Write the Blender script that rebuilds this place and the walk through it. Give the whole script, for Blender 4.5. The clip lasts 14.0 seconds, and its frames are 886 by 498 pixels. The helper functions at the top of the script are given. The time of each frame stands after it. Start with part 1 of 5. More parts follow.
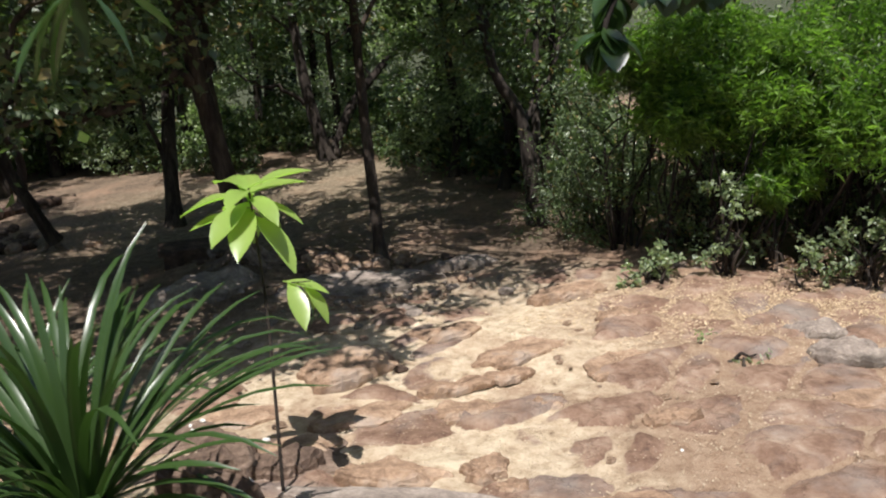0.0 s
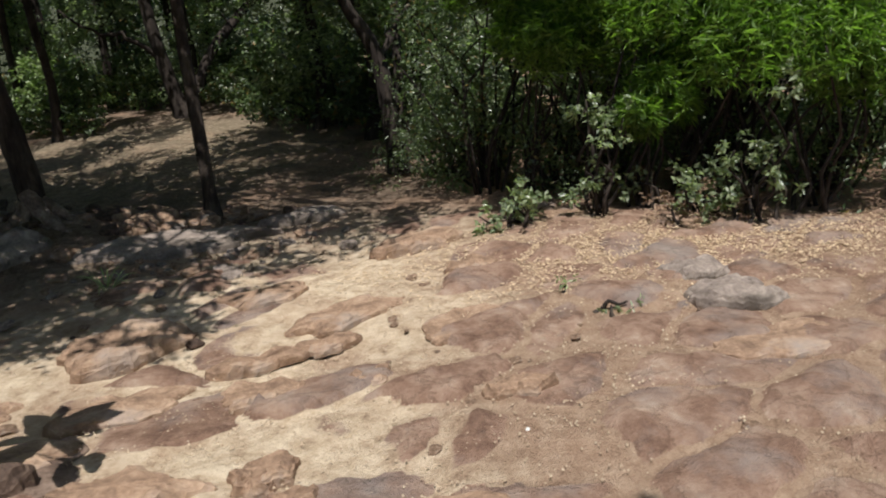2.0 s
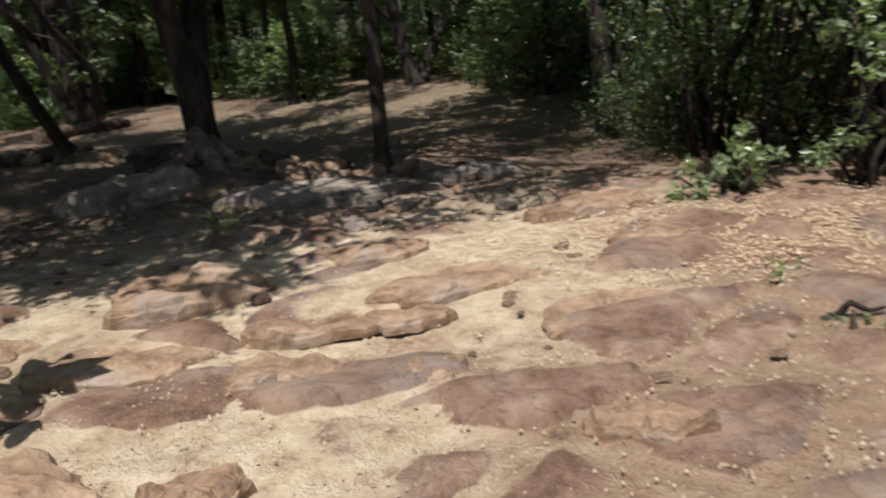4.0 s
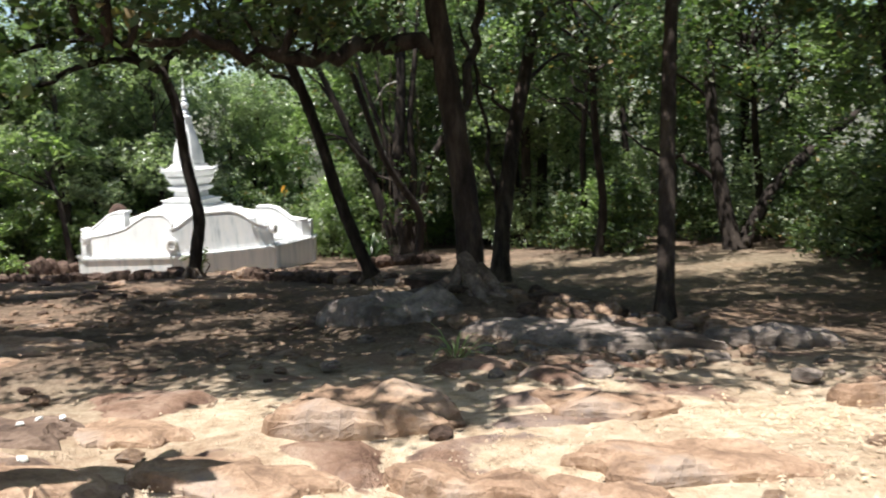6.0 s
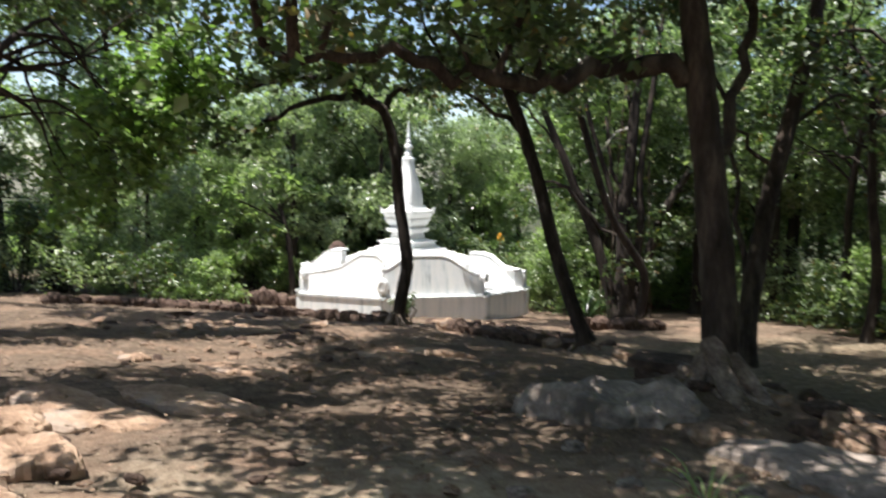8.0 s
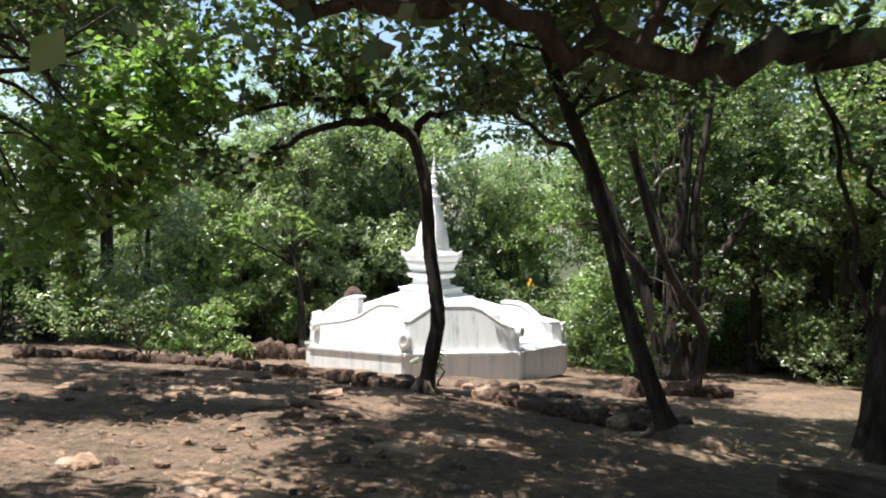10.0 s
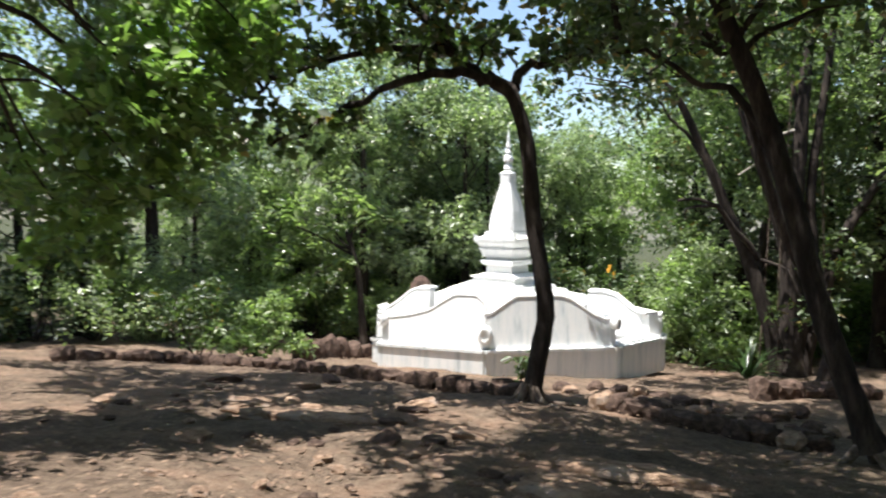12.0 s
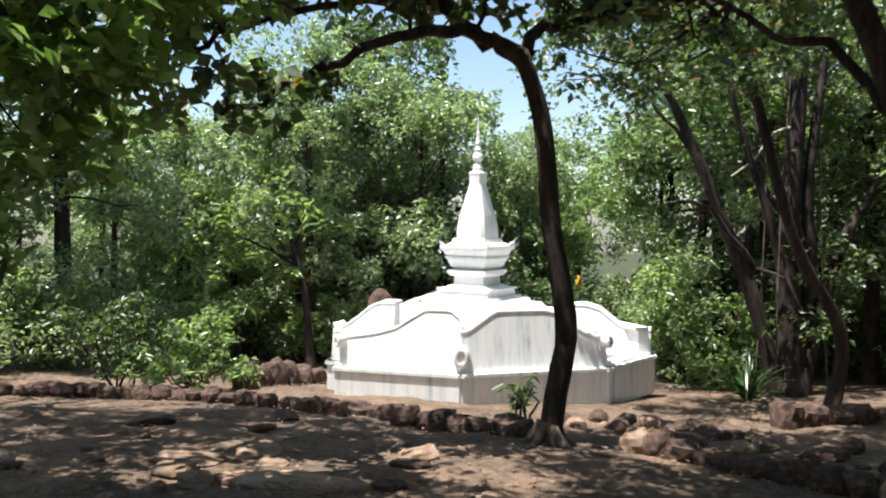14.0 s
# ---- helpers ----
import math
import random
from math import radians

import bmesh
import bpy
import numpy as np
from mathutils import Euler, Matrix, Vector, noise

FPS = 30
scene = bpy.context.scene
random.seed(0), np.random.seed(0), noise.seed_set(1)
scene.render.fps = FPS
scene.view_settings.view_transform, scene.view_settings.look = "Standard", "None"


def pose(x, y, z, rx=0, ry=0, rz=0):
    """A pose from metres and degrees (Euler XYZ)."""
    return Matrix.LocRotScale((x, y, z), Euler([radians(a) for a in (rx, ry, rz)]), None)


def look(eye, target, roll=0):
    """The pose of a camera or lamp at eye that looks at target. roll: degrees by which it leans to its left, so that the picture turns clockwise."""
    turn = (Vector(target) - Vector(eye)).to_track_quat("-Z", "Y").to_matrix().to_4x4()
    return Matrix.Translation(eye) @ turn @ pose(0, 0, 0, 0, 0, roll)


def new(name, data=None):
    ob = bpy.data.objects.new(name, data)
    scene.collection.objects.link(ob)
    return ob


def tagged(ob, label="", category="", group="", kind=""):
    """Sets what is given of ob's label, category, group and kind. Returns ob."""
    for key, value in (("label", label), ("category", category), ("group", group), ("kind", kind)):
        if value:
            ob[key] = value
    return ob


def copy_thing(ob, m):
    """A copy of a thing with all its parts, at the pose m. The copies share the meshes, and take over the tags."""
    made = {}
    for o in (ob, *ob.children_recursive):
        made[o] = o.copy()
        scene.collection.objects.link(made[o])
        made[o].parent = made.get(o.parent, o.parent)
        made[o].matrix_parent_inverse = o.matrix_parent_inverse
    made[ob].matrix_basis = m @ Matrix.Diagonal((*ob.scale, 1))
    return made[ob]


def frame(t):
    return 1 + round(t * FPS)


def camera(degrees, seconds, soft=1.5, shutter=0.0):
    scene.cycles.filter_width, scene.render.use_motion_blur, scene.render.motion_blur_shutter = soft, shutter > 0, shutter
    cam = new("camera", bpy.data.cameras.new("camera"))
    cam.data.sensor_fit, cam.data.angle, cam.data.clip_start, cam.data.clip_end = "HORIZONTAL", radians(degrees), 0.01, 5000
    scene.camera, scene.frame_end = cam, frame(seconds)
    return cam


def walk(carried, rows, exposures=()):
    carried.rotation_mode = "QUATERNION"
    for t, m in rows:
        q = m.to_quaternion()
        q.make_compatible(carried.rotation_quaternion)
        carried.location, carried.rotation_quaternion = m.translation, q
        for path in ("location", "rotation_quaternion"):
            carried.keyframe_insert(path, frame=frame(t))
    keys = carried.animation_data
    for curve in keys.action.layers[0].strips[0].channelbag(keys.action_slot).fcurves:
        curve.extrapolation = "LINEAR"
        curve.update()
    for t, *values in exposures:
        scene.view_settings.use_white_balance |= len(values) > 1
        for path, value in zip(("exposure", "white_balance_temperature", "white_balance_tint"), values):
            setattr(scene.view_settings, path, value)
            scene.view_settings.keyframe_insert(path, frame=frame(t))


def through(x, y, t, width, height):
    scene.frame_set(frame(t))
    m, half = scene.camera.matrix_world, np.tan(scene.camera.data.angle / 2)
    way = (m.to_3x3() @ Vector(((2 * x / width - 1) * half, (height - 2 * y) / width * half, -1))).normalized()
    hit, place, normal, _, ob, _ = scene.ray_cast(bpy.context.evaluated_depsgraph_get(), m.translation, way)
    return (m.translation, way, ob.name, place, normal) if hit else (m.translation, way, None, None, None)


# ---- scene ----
cam = camera(60.7, 14.0, soft=2.0, shutter=0.4)
PATH = [
    (0, (1.441, 1.574, 4.159), (1.115, 3.427, 3.48), -0.6),
    (0.5, (1.549, 1.981, 3.984), (1.222, 3.802, 3.226), -0.6),
    (1, (1.671, 2.37, 3.801), (1.477, 4.167, 2.946), 0.8),
    (1.5, (1.775, 2.692, 3.597), (1.724, 4.534, 2.817), 1.5),
    (2, (2.023, 3.037, 3.376), (1.955, 4.886, 2.616), -0.1),
    (2.2, (2.122, 3.156, 3.304), (2.005, 4.978, 2.489), -0.5),
    (4.3, (2.604, 4.971, 2.345), (1.69, 6.6, 1.62), -4.2),
    (4.5, (2.616, 5.052, 2.328), (1.548, 6.628, 1.714), -4.4),
    (5, (2.658, 5.339, 2.236), (1.437, 6.821, 1.676), -4.6),
    (5.5, (2.578, 5.604, 2.1), (1.281, 7.079, 1.725), -2.4),
    (6, (2.488, 5.905, 1.855), (1.064, 7.271, 1.531), -1.5),
    (6.5, (2.322, 6.235, 1.805), (0.77, 7.447, 1.455), 0.0),
    (7, (1.992, 6.594, 1.795), (0.321, 7.622, 1.409), 1.6),
    (7.5, (1.563, 6.79, 1.797), (-0.136, 7.808, 1.517), 1.3),
    (8, (1.117, 6.949, 1.77), (-0.65, 7.866, 1.578), 0.8),
    (8.2, (0.962, 7.026, 1.77), (-0.835, 7.89, 1.623), 0.8),
    (10.3, (-1.818, 7.75, 1.752), (-3.609, 8.637, 1.673), 1.5),
    (10.5, (-2.081, 7.706, 1.716), (-3.897, 8.542, 1.658), 1.1),
    (11, (-2.746, 7.655, 1.607), (-4.604, 8.377, 1.444), -0.0),
    (11.5, (-3.197, 7.68, 1.544), (-5.066, 8.382, 1.422), -0.7),
    (12, (-3.94, 7.866, 1.451), (-5.772, 8.66, 1.338), 0.2),
    (12.5, (-4.529, 8.054, 1.388), (-6.267, 9.03, 1.232), 1.0),
    (13, (-5.139, 8.158, 1.334), (-6.945, 9.014, 1.245), 1.1),
    (13.5, (-5.74, 8.085, 1.308), (-7.501, 9.031, 1.232), 1.4),
    (14, (-6.413, 8.093, 1.216), (-8.165, 9.055, 1.139), 0.3),
]
walk(cam, [(t, look(eye, target, roll)) for t, eye, target, roll in PATH],
     exposures=[(0, 0.5), (1.0, 0.25), (2.2, 0.12), (4.3, 0.25), (5.0, 0.5), (5.6, 0.85), (7.0, 1.05), (8.2, 1.15), (10.3, 1.25), (14.0, 1.15)])

# ---- light ----
SUN_AZ, SUN_EL = math.atan2(-0.99, -0.12), radians(73)
world = bpy.data.worlds.new("world")
scene.world = world
world.use_nodes = True
wn = world.node_tree.nodes
sky = wn.new("ShaderNodeTexSky")
sky.sky_type, sky.sun_disc = "NISHITA", False
sky.sun_elevation, sky.sun_rotation = SUN_EL, math.pi / 2 - SUN_AZ
world.node_tree.links.new(sky.outputs[0], wn["Background"].inputs[0])
wn["Background"].inputs[1].default_value = 0.1
sun = new("sun", bpy.data.lights.new("sun", "SUN"))
sun.data.energy, sun.data.angle, sun.data.color = 5.0, radians(0.53), (1.0, 0.97, 0.92)
sun.matrix_world = look(Vector((math.cos(SUN_AZ) * math.cos(SUN_EL), math.sin(SUN_AZ) * math.cos(SUN_EL), math.sin(SUN_EL))) * 60, (0, 0, 0))


# ---- materials ----
def nodes_of(name):
    m = bpy.data.materials.new(name)
    m.use_nodes = True
    nt = m.node_tree
    return m, nt, nt.nodes, nt.links, nt.nodes["Principled BSDF"]


def ramp(nt, stops):
    r = nt.nodes.new("ShaderNodeValToRGB")
    while len(r.color_ramp.elements) < len(stops):
        r.color_ramp.elements.new(0.5)
    for e, (p, c) in zip(r.color_ramp.elements, stops):
        e.position, e.color = p, (*c, 1)
    return r


def noise_node(nt, scale, detail=6, rough=0.6, vec=None):
    n = nt.nodes.new("ShaderNodeTexNoise")
    n.inputs["Scale"].default_value, n.inputs["Detail"].default_value, n.inputs["Roughness"].default_value = scale, detail, rough
    if vec is not None:
        nt.links.new(vec, n.inputs["Vector"])
    return n


def mix_node(nt, fac, a, b, mode="MIX"):
    m = nt.nodes.new("ShaderNodeMix")
    m.data_type, m.blend_type = "RGBA", mode
    for sock, v in ((m.inputs[0], fac), (m.inputs[6], a), (m.inputs[7], b)):
        if isinstance(v, (int, float)):
            sock.default_value = v
        elif isinstance(v, tuple):
            sock.default_value = (*v, 1)
        else:
            nt.links.new(v, sock)
    return m.outputs[2]


def bump_node(nt, height, strength, distance, out):
    b = nt.nodes.new("ShaderNodeBump")
    b.inputs["Strength"].default_value, b.inputs["Distance"].default_value = strength, distance
    nt.links.new(height, b.inputs["Height"])
    nt.links.new(b.outputs[0], out.inputs["Normal"])


def surface(name, stops, scale, fine=30.0, rough=0.9, bump=0.5, dist=0.02, stain=None, stain_scale=0.6, stain_lo=0.5, stain_hi=0.62, stretch=None):
    """A mottled surface: a colour ramp over two noises, with stains and relief."""
    m, nt, n, l, p = nodes_of(name)
    co = n.new("ShaderNodeTexCoord").outputs["Object"]
    if stretch:
        mp = n.new("ShaderNodeMapping")
        mp.inputs["Scale"].default_value = stretch
        l.new(co, mp.inputs[0])
        co = mp.outputs[0]
    big, small = noise_node(nt, scale, 8, 0.65, co), noise_node(nt, fine, 5, 0.7, co)
    add = n.new("ShaderNodeMath")
    add.operation = "MULTIPLY_ADD"
    l.new(small.outputs[0], add.inputs[0])
    add.inputs[1].default_value = 0.45
    l.new(big.outputs[0], add.inputs[2])
    sub = n.new("ShaderNodeMath")
    sub.operation = "SUBTRACT"
    l.new(add.outputs[0], sub.inputs[0])
    sub.inputs[1].default_value = 0.225
    r = ramp(nt, stops)
    l.new(sub.outputs[0], r.inputs[0])
    col = r.outputs[0]
    if stain:
        sn = noise_node(nt, stain_scale, 6, 0.6, co)
        sr = ramp(nt, [(stain_lo, (0, 0, 0)), (stain_hi, (1, 1, 1))])
        l.new(sn.outputs[0], sr.inputs[0])
        col = mix_node(nt, sr.outputs[0], col, stain)
    l.new(col, p.inputs["Base Color"])
    p.inputs["Roughness"].default_value = rough
    p.inputs["Specular IOR Level"].default_value = 0.25
    bump_node(nt, add.outputs[0], bump, dist, p)
    return m


def leaf_material(name, dark, light, rough=0.45, through=0.35, dead=None):
    m, nt, n, l, p = nodes_of(name)
    geo = n.new("ShaderNodeNewGeometry")
    stops = [(0.0, dark), (0.85, light)]
    if dead:
        stops += [(0.93, light), (0.97, dead)]
    r = ramp(nt, stops)
    l.new(geo.outputs["Random Per Island"], r.inputs[0])
    l.new(r.outputs[0], p.inputs["Base Color"])
    p.inputs["Roughness"].default_value = rough
    p.inputs["Specular IOR Level"].default_value = 0.8
    tr = n.new("ShaderNodeBsdfTranslucent")
    bright = mix_node(nt, 1.0, r.outputs[0], (1.45, 1.78, 0.82), "MULTIPLY")
    l.new(bright, tr.inputs[0])
    mx = n.new("ShaderNodeMixShader")
    mx.inputs[0].default_value = through
    l.new(p.outputs[0], mx.inputs[1])
    l.new(tr.outputs[0], mx.inputs[2])
    l.new(mx.outputs[0], n["Material Output"].inputs[0])
    return m


def ground_material():
    """Pale sand between worn sandstone, browner leaf mould farther in among the trees."""
    m, nt, n, l, p = nodes_of("ground_earth")
    co = n.new("ShaderNodeTexCoord").outputs["Object"]
    a, b, c = noise_node(nt, 0.9, 9, 0.65, co), noise_node(nt, 7, 8, 0.7, co), noise_node(nt, 60, 4, 0.7, co)
    sand = ramp(nt, [(0.3, (0.27, 0.185, 0.125)), (0.44, (0.56, 0.43, 0.30)), (0.62, (0.76, 0.63, 0.47))])
    l.new(b.outputs[0], sand.inputs[0])
    litter = ramp(nt, [(0.34, (0.05, 0.037, 0.029)), (0.46, (0.12, 0.086, 0.063)), (0.56, (0.25, 0.185, 0.135)), (0.68, (0.48, 0.39, 0.28))])
    l.new(mix_node(nt, 0.45, mix_node(nt, 0.4, b.outputs[0], a.outputs[0]), c.outputs[0]), litter.inputs[0])
    # litter away from the open rock
    dist = n.new("ShaderNodeVectorMath")
    dist.operation = "DISTANCE"
    l.new(co, dist.inputs[0])
    dist.inputs[1].default_value = (1.5, 7.5, 0.4)
    wob = n.new("ShaderNodeMath")
    wob.operation = "MULTIPLY_ADD"
    l.new(a.outputs[0], wob.inputs[0])
    wob.inputs[1].default_value = 4.0
    l.new(dist.outputs["Value"], wob.inputs[2])
    fr = n.new("ShaderNodeMapRange")
    fr.inputs[1].default_value, fr.inputs[2].default_value = 4.6, 7.6
    l.new(wob.outputs[0], fr.inputs[0])
    col = mix_node(nt, fr.outputs[0], sand.outputs[0], litter.outputs[0])
    # red clay patches
    red = ramp(nt, [(0.50, (0, 0, 0)), (0.66, (0.45, 0.45, 0.45))])
    l.new(a.outputs[0], red.inputs[0])
    col = mix_node(nt, red.outputs[0], col, (0.34, 0.20, 0.135))
    # bare brown earth on the right of the sand
    sep = n.new("ShaderNodeSeparateXYZ")
    l.new(co, sep.inputs[0])
    ex = n.new("ShaderNodeMath")
    ex.operation = "MULTIPLY_ADD"
    l.new(a.outputs[0], ex.inputs[0])
    ex.inputs[1].default_value = 4.0
    l.new(sep.outputs[0], ex.inputs[2])
    em = n.new("ShaderNodeMapRange")
    em.inputs[1].default_value, em.inputs[2].default_value, em.inputs[4].default_value = 2.9, 4.4, 0.8
    l.new(ex.outputs[0], em.inputs[0])
    earth = ramp(nt, [(0.34, (0.17, 0.10, 0.07)), (0.5, (0.32, 0.205, 0.14)), (0.68, (0.47, 0.335, 0.24))])
    l.new(mix_node(nt, 0.5, b.outputs[0], c.outputs[0]), earth.inputs[0])
    col = mix_node(nt, em.outputs[0], col, earth.outputs[0])
    # pale dust of the clearing beyond the mound
    cd = n.new("ShaderNodeVectorMath")
    cd.operation = "DISTANCE"
    l.new(co, cd.inputs[0])
    cd.inputs[1].default_value = (-6.5, 20.0, -1.5)
    cw = n.new("ShaderNodeMath")
    cw.operation = "MULTIPLY_ADD"
    l.new(a.outputs[0], cw.inputs[0])
    cw.inputs[1].default_value = 5.0
    l.new(cd.outputs["Value"], cw.inputs[2])
    cm = n.new("ShaderNodeMapRange")
    cm.inputs[1].default_value, cm.inputs[2].default_value, cm.inputs[3].default_value, cm.inputs[4].default_value = 6.5, 9.5, 0.5, 0.0
    l.new(cw.outputs[0], cm.inputs[0])
    dust = ramp(nt, [(0.38, (0.10, 0.082, 0.052)), (0.5, (0.27, 0.22, 0.145)), (0.64, (0.54, 0.46, 0.33))])
    l.new(mix_node(nt, 0.5, b.outputs[0], c.outputs[0]), dust.inputs[0])
    col = mix_node(nt, cm.outputs[0], col, dust.outputs[0])
    # green-brown floor of the far wood
    wood = n.new("ShaderNodeMapRange")
    wood.inputs[1].default_value, wood.inputs[2].default_value = 25.0, 31.0
    far = n.new("ShaderNodeVectorMath")
    far.operation = "DISTANCE"
    l.new(co, far.inputs[0])
    far.inputs[1].default_value = (-5.0, 10.0, -1.0)
    l.new(far.outputs["Value"], wood.inputs[0])
    col = mix_node(nt, wood.outputs[0], col, (0.055, 0.06, 0.032))
    at = n.new("ShaderNodeAttribute")
    at.attribute_name = "bedrock"
    rk = ramp(nt, [(0.30, (0.13, 0.075, 0.055)), (0.45, (0.27, 0.165, 0.118)), (0.58, (0.40, 0.27, 0.20)), (0.72, (0.54, 0.42, 0.33))])
    d = noise_node(nt, 3.2, 9, 0.7, co)
    l.new(d.outputs[0], rk.inputs[0])
    grey = ramp(nt, [(0.48, (0, 0, 0)), (0.66, (0.7, 0.7, 0.7))])
    l.new(noise_node(nt, 1.1, 7, 0.65, co).outputs[0], grey.inputs[0])
    rock = mix_node(nt, grey.outputs[0], rk.outputs[0], (0.31, 0.27, 0.25))
    wv = n.new("ShaderNodeVectorMath")
    wv.operation = "MULTIPLY_ADD"
    l.new(d.outputs[1], wv.inputs[0])
    wv.inputs[1].default_value = (0.5, 0.5, 0.5)
    l.new(co, wv.inputs[2])
    vo = n.new("ShaderNodeTexVoronoi")
    vo.feature = "DISTANCE_TO_EDGE"
    vo.inputs["Scale"].default_value = 2.4
    l.new(wv.outputs[0], vo.inputs["Vector"])
    ck = ramp(nt, [(0.0, (0.25, 0.25, 0.25)), (0.035, (1, 1, 1))])
    l.new(vo.outputs["Distance"], ck.inputs[0])
    rock = mix_node(nt, 0.4, rock, ck.outputs[0], "MULTIPLY")
    edge = n.new("ShaderNodeMath")
    edge.operation = "MULTIPLY_ADD"
    l.new(b.outputs[0], edge.inputs[0])
    edge.inputs[1].default_value = 0.7
    l.new(at.outputs["Fac"], edge.inputs[2])
    er = ramp(nt, [(0.60, (0, 0, 0)), (0.72, (1, 1, 1))])
    l.new(edge.outputs[0], er.inputs[0])
    col = mix_node(nt, er.outputs[0], col, rock)
    l.new(col, p.inputs["Base Color"])
    p.inputs["Roughness"].default_value = 0.95
    p.inputs["Specular IOR Level"].default_value = 0.15
    bump_node(nt, mix_node(nt, 0.4, b.outputs[0], c.outputs[0]), 1.0, 0.07, p)
    return m


def plaster_material(name, stops):
    """White lime wash with grey rain streaks."""
    m, nt, n, l, p = nodes_of(name)
    co = n.new("ShaderNodeTexCoord").outputs["Object"]
    mp = n.new("ShaderNodeMapping")
    mp.inputs["Scale"].default_value = (3.0, 3.0, 0.22)
    l.new(co, mp.inputs[0])
    streak, fine = noise_node(nt, 2.2, 7, 0.65, mp.outputs[0]), noise_node(nt, 9, 8, 0.7, co)
    r = ramp(nt, stops)
    l.new(streak.outputs[0], r.inputs[0])
    l.new(mix_node(nt, 0.12, r.outputs[0], fine.outputs[0], "MULTIPLY"), p.inputs["Base Color"])
    p.inputs["Roughness"].default_value = 0.85
    bump_node(nt, fine.outputs[0], 0.25, 0.01, p)
    return m


M_GROUND = ground_material()
# clean white for the sunlit faces
M_PLASTER = plaster_material("white_limewash", [(0.26, (0.66, 0.68, 0.68)), (0.40, (0.86, 0.87, 0.86)), (0.52, (0.90, 0.90, 0.89))])
# rain streaks, plus a bluish grey that paints in shade on right wall and foot
M_PLASTER_STREAKED_SHADE = plaster_material("rain_streaked_shade_limewash", [(0.31, (0.48, 0.52, 0.54)), (0.42, (0.74, 0.78, 0.79)), (0.52, (0.86, 0.87, 0.87)), (0.62, (0.90, 0.90, 0.89))])
M_ROCK = surface("brown_sandstone", [(0.32, (0.15, 0.095, 0.066)), (0.48, (0.29, 0.19, 0.128)), (0.66, (0.45, 0.32, 0.225))], 2.6, 24, 0.88, 0.9, 0.04, (0.30, 0.25, 0.22), 1.7, 0.52, 0.7)
M_ROCK_GREY = surface("grey_weathered_sandstone", [(0.3, (0.12, 0.096, 0.083)), (0.5, (0.27, 0.22, 0.188)), (0.7, (0.46, 0.39, 0.335))], 2.6, 28, 0.88, 0.7, 0.03, (0.11, 0.09, 0.075), 1.6)
M_ROCK_DARK = surface("dark_brown_sandstone", [(0.32, (0.06, 0.04, 0.032)), (0.5, (0.14, 0.095, 0.072)), (0.68, (0.25, 0.18, 0.14))], 2.6, 24, 0.9, 0.9, 0.04)
M_LATERITE = surface("dark_laterite_stone", [(0.32, (0.035, 0.024, 0.02)), (0.5, (0.10, 0.065, 0.05)), (0.7, (0.19, 0.13, 0.10))], 3.5, 26, 0.95, 0.9, 0.04)
M_BARK = surface("dark_furrowed_bark", [(0.3, (0.013, 0.010, 0.009)), (0.5, (0.036, 0.028, 0.024)), (0.7, (0.085, 0.068, 0.056))], 5, 30, 0.95, 1.0, 0.03, stretch=(1, 1, 0.25))
M_BARK_BROWN = surface("brown_fissured_bark", [(0.3, (0.016, 0.012, 0.010)), (0.48, (0.045, 0.034, 0.028)), (0.7, (0.11, 0.085, 0.068))], 5, 30, 0.95, 1.0, 0.03, (0.13, 0.11, 0.09), 1.6, 0.60, 0.70, stretch=(1, 1, 0.22))
M_BARK_PALE = surface("grey_brown_bark", [(0.3, (0.05, 0.038, 0.03)), (0.5, (0.12, 0.09, 0.07)), (0.7, (0.24, 0.19, 0.15))], 6, 34, 0.95, 1.0, 0.02, stretch=(1, 1, 0.3))
M_ROOT = surface("worn_pale_root", [(0.3, (0.06, 0.045, 0.036)), (0.5, (0.16, 0.12, 0.095)), (0.72, (0.36, 0.29, 0.235))], 6, 30, 0.9, 0.8, 0.02)
M_LEAF = leaf_material("broad_green_leaf", (0.032, 0.052, 0.02), (0.108, 0.156, 0.06), dead=(0.22, 0.15, 0.05))
# next three: lighter leaf copies, with some of the sunlight put in their colour
M_LEAF_GREY = leaf_material("grey_green_leaf", (0.10, 0.132, 0.082), (0.32, 0.37, 0.225), rough=0.3, through=0.42)
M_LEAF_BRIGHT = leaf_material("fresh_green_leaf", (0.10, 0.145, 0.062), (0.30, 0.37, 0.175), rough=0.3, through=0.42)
M_LEAF_SUN_TINT = leaf_material("broad_leaf_sun_tint", (0.07, 0.115, 0.04), (0.23, 0.32, 0.12), through=0.45)
M_BAMBOO = leaf_material("bamboo_green_leaf", (0.05, 0.11, 0.016), (0.21, 0.33, 0.06), through=0.45)
M_STRAP = leaf_material("dark_strap_leaf", (0.014, 0.035, 0.01), (0.045, 0.085, 0.022), rough=0.32, through=0.2)
M_DRY = leaf_material("dry_brown_leaf", (0.09, 0.05, 0.032), (0.26, 0.165, 0.105), rough=0.8, through=0.1)
M_STRAW = leaf_material("straw_leaf", (0.42, 0.29, 0.18), (0.68, 0.52, 0.36), rough=0.8, through=0.1)
M_FRESH = leaf_material("bright_young_leaf", (0.16, 0.26, 0.05), (0.34, 0.46, 0.12), rough=0.32, through=0.4)
M_GRIT = surface("pale_grit", [(0.3, (0.3, 0.2, 0.13)), (0.7, (0.68, 0.56, 0.42))], 3, 40)
M_WHITE = surface("bleached_stone", [(0.3, (0.6, 0.58, 0.54)), (0.7, (0.82, 0.8, 0.77))], 6, 40)
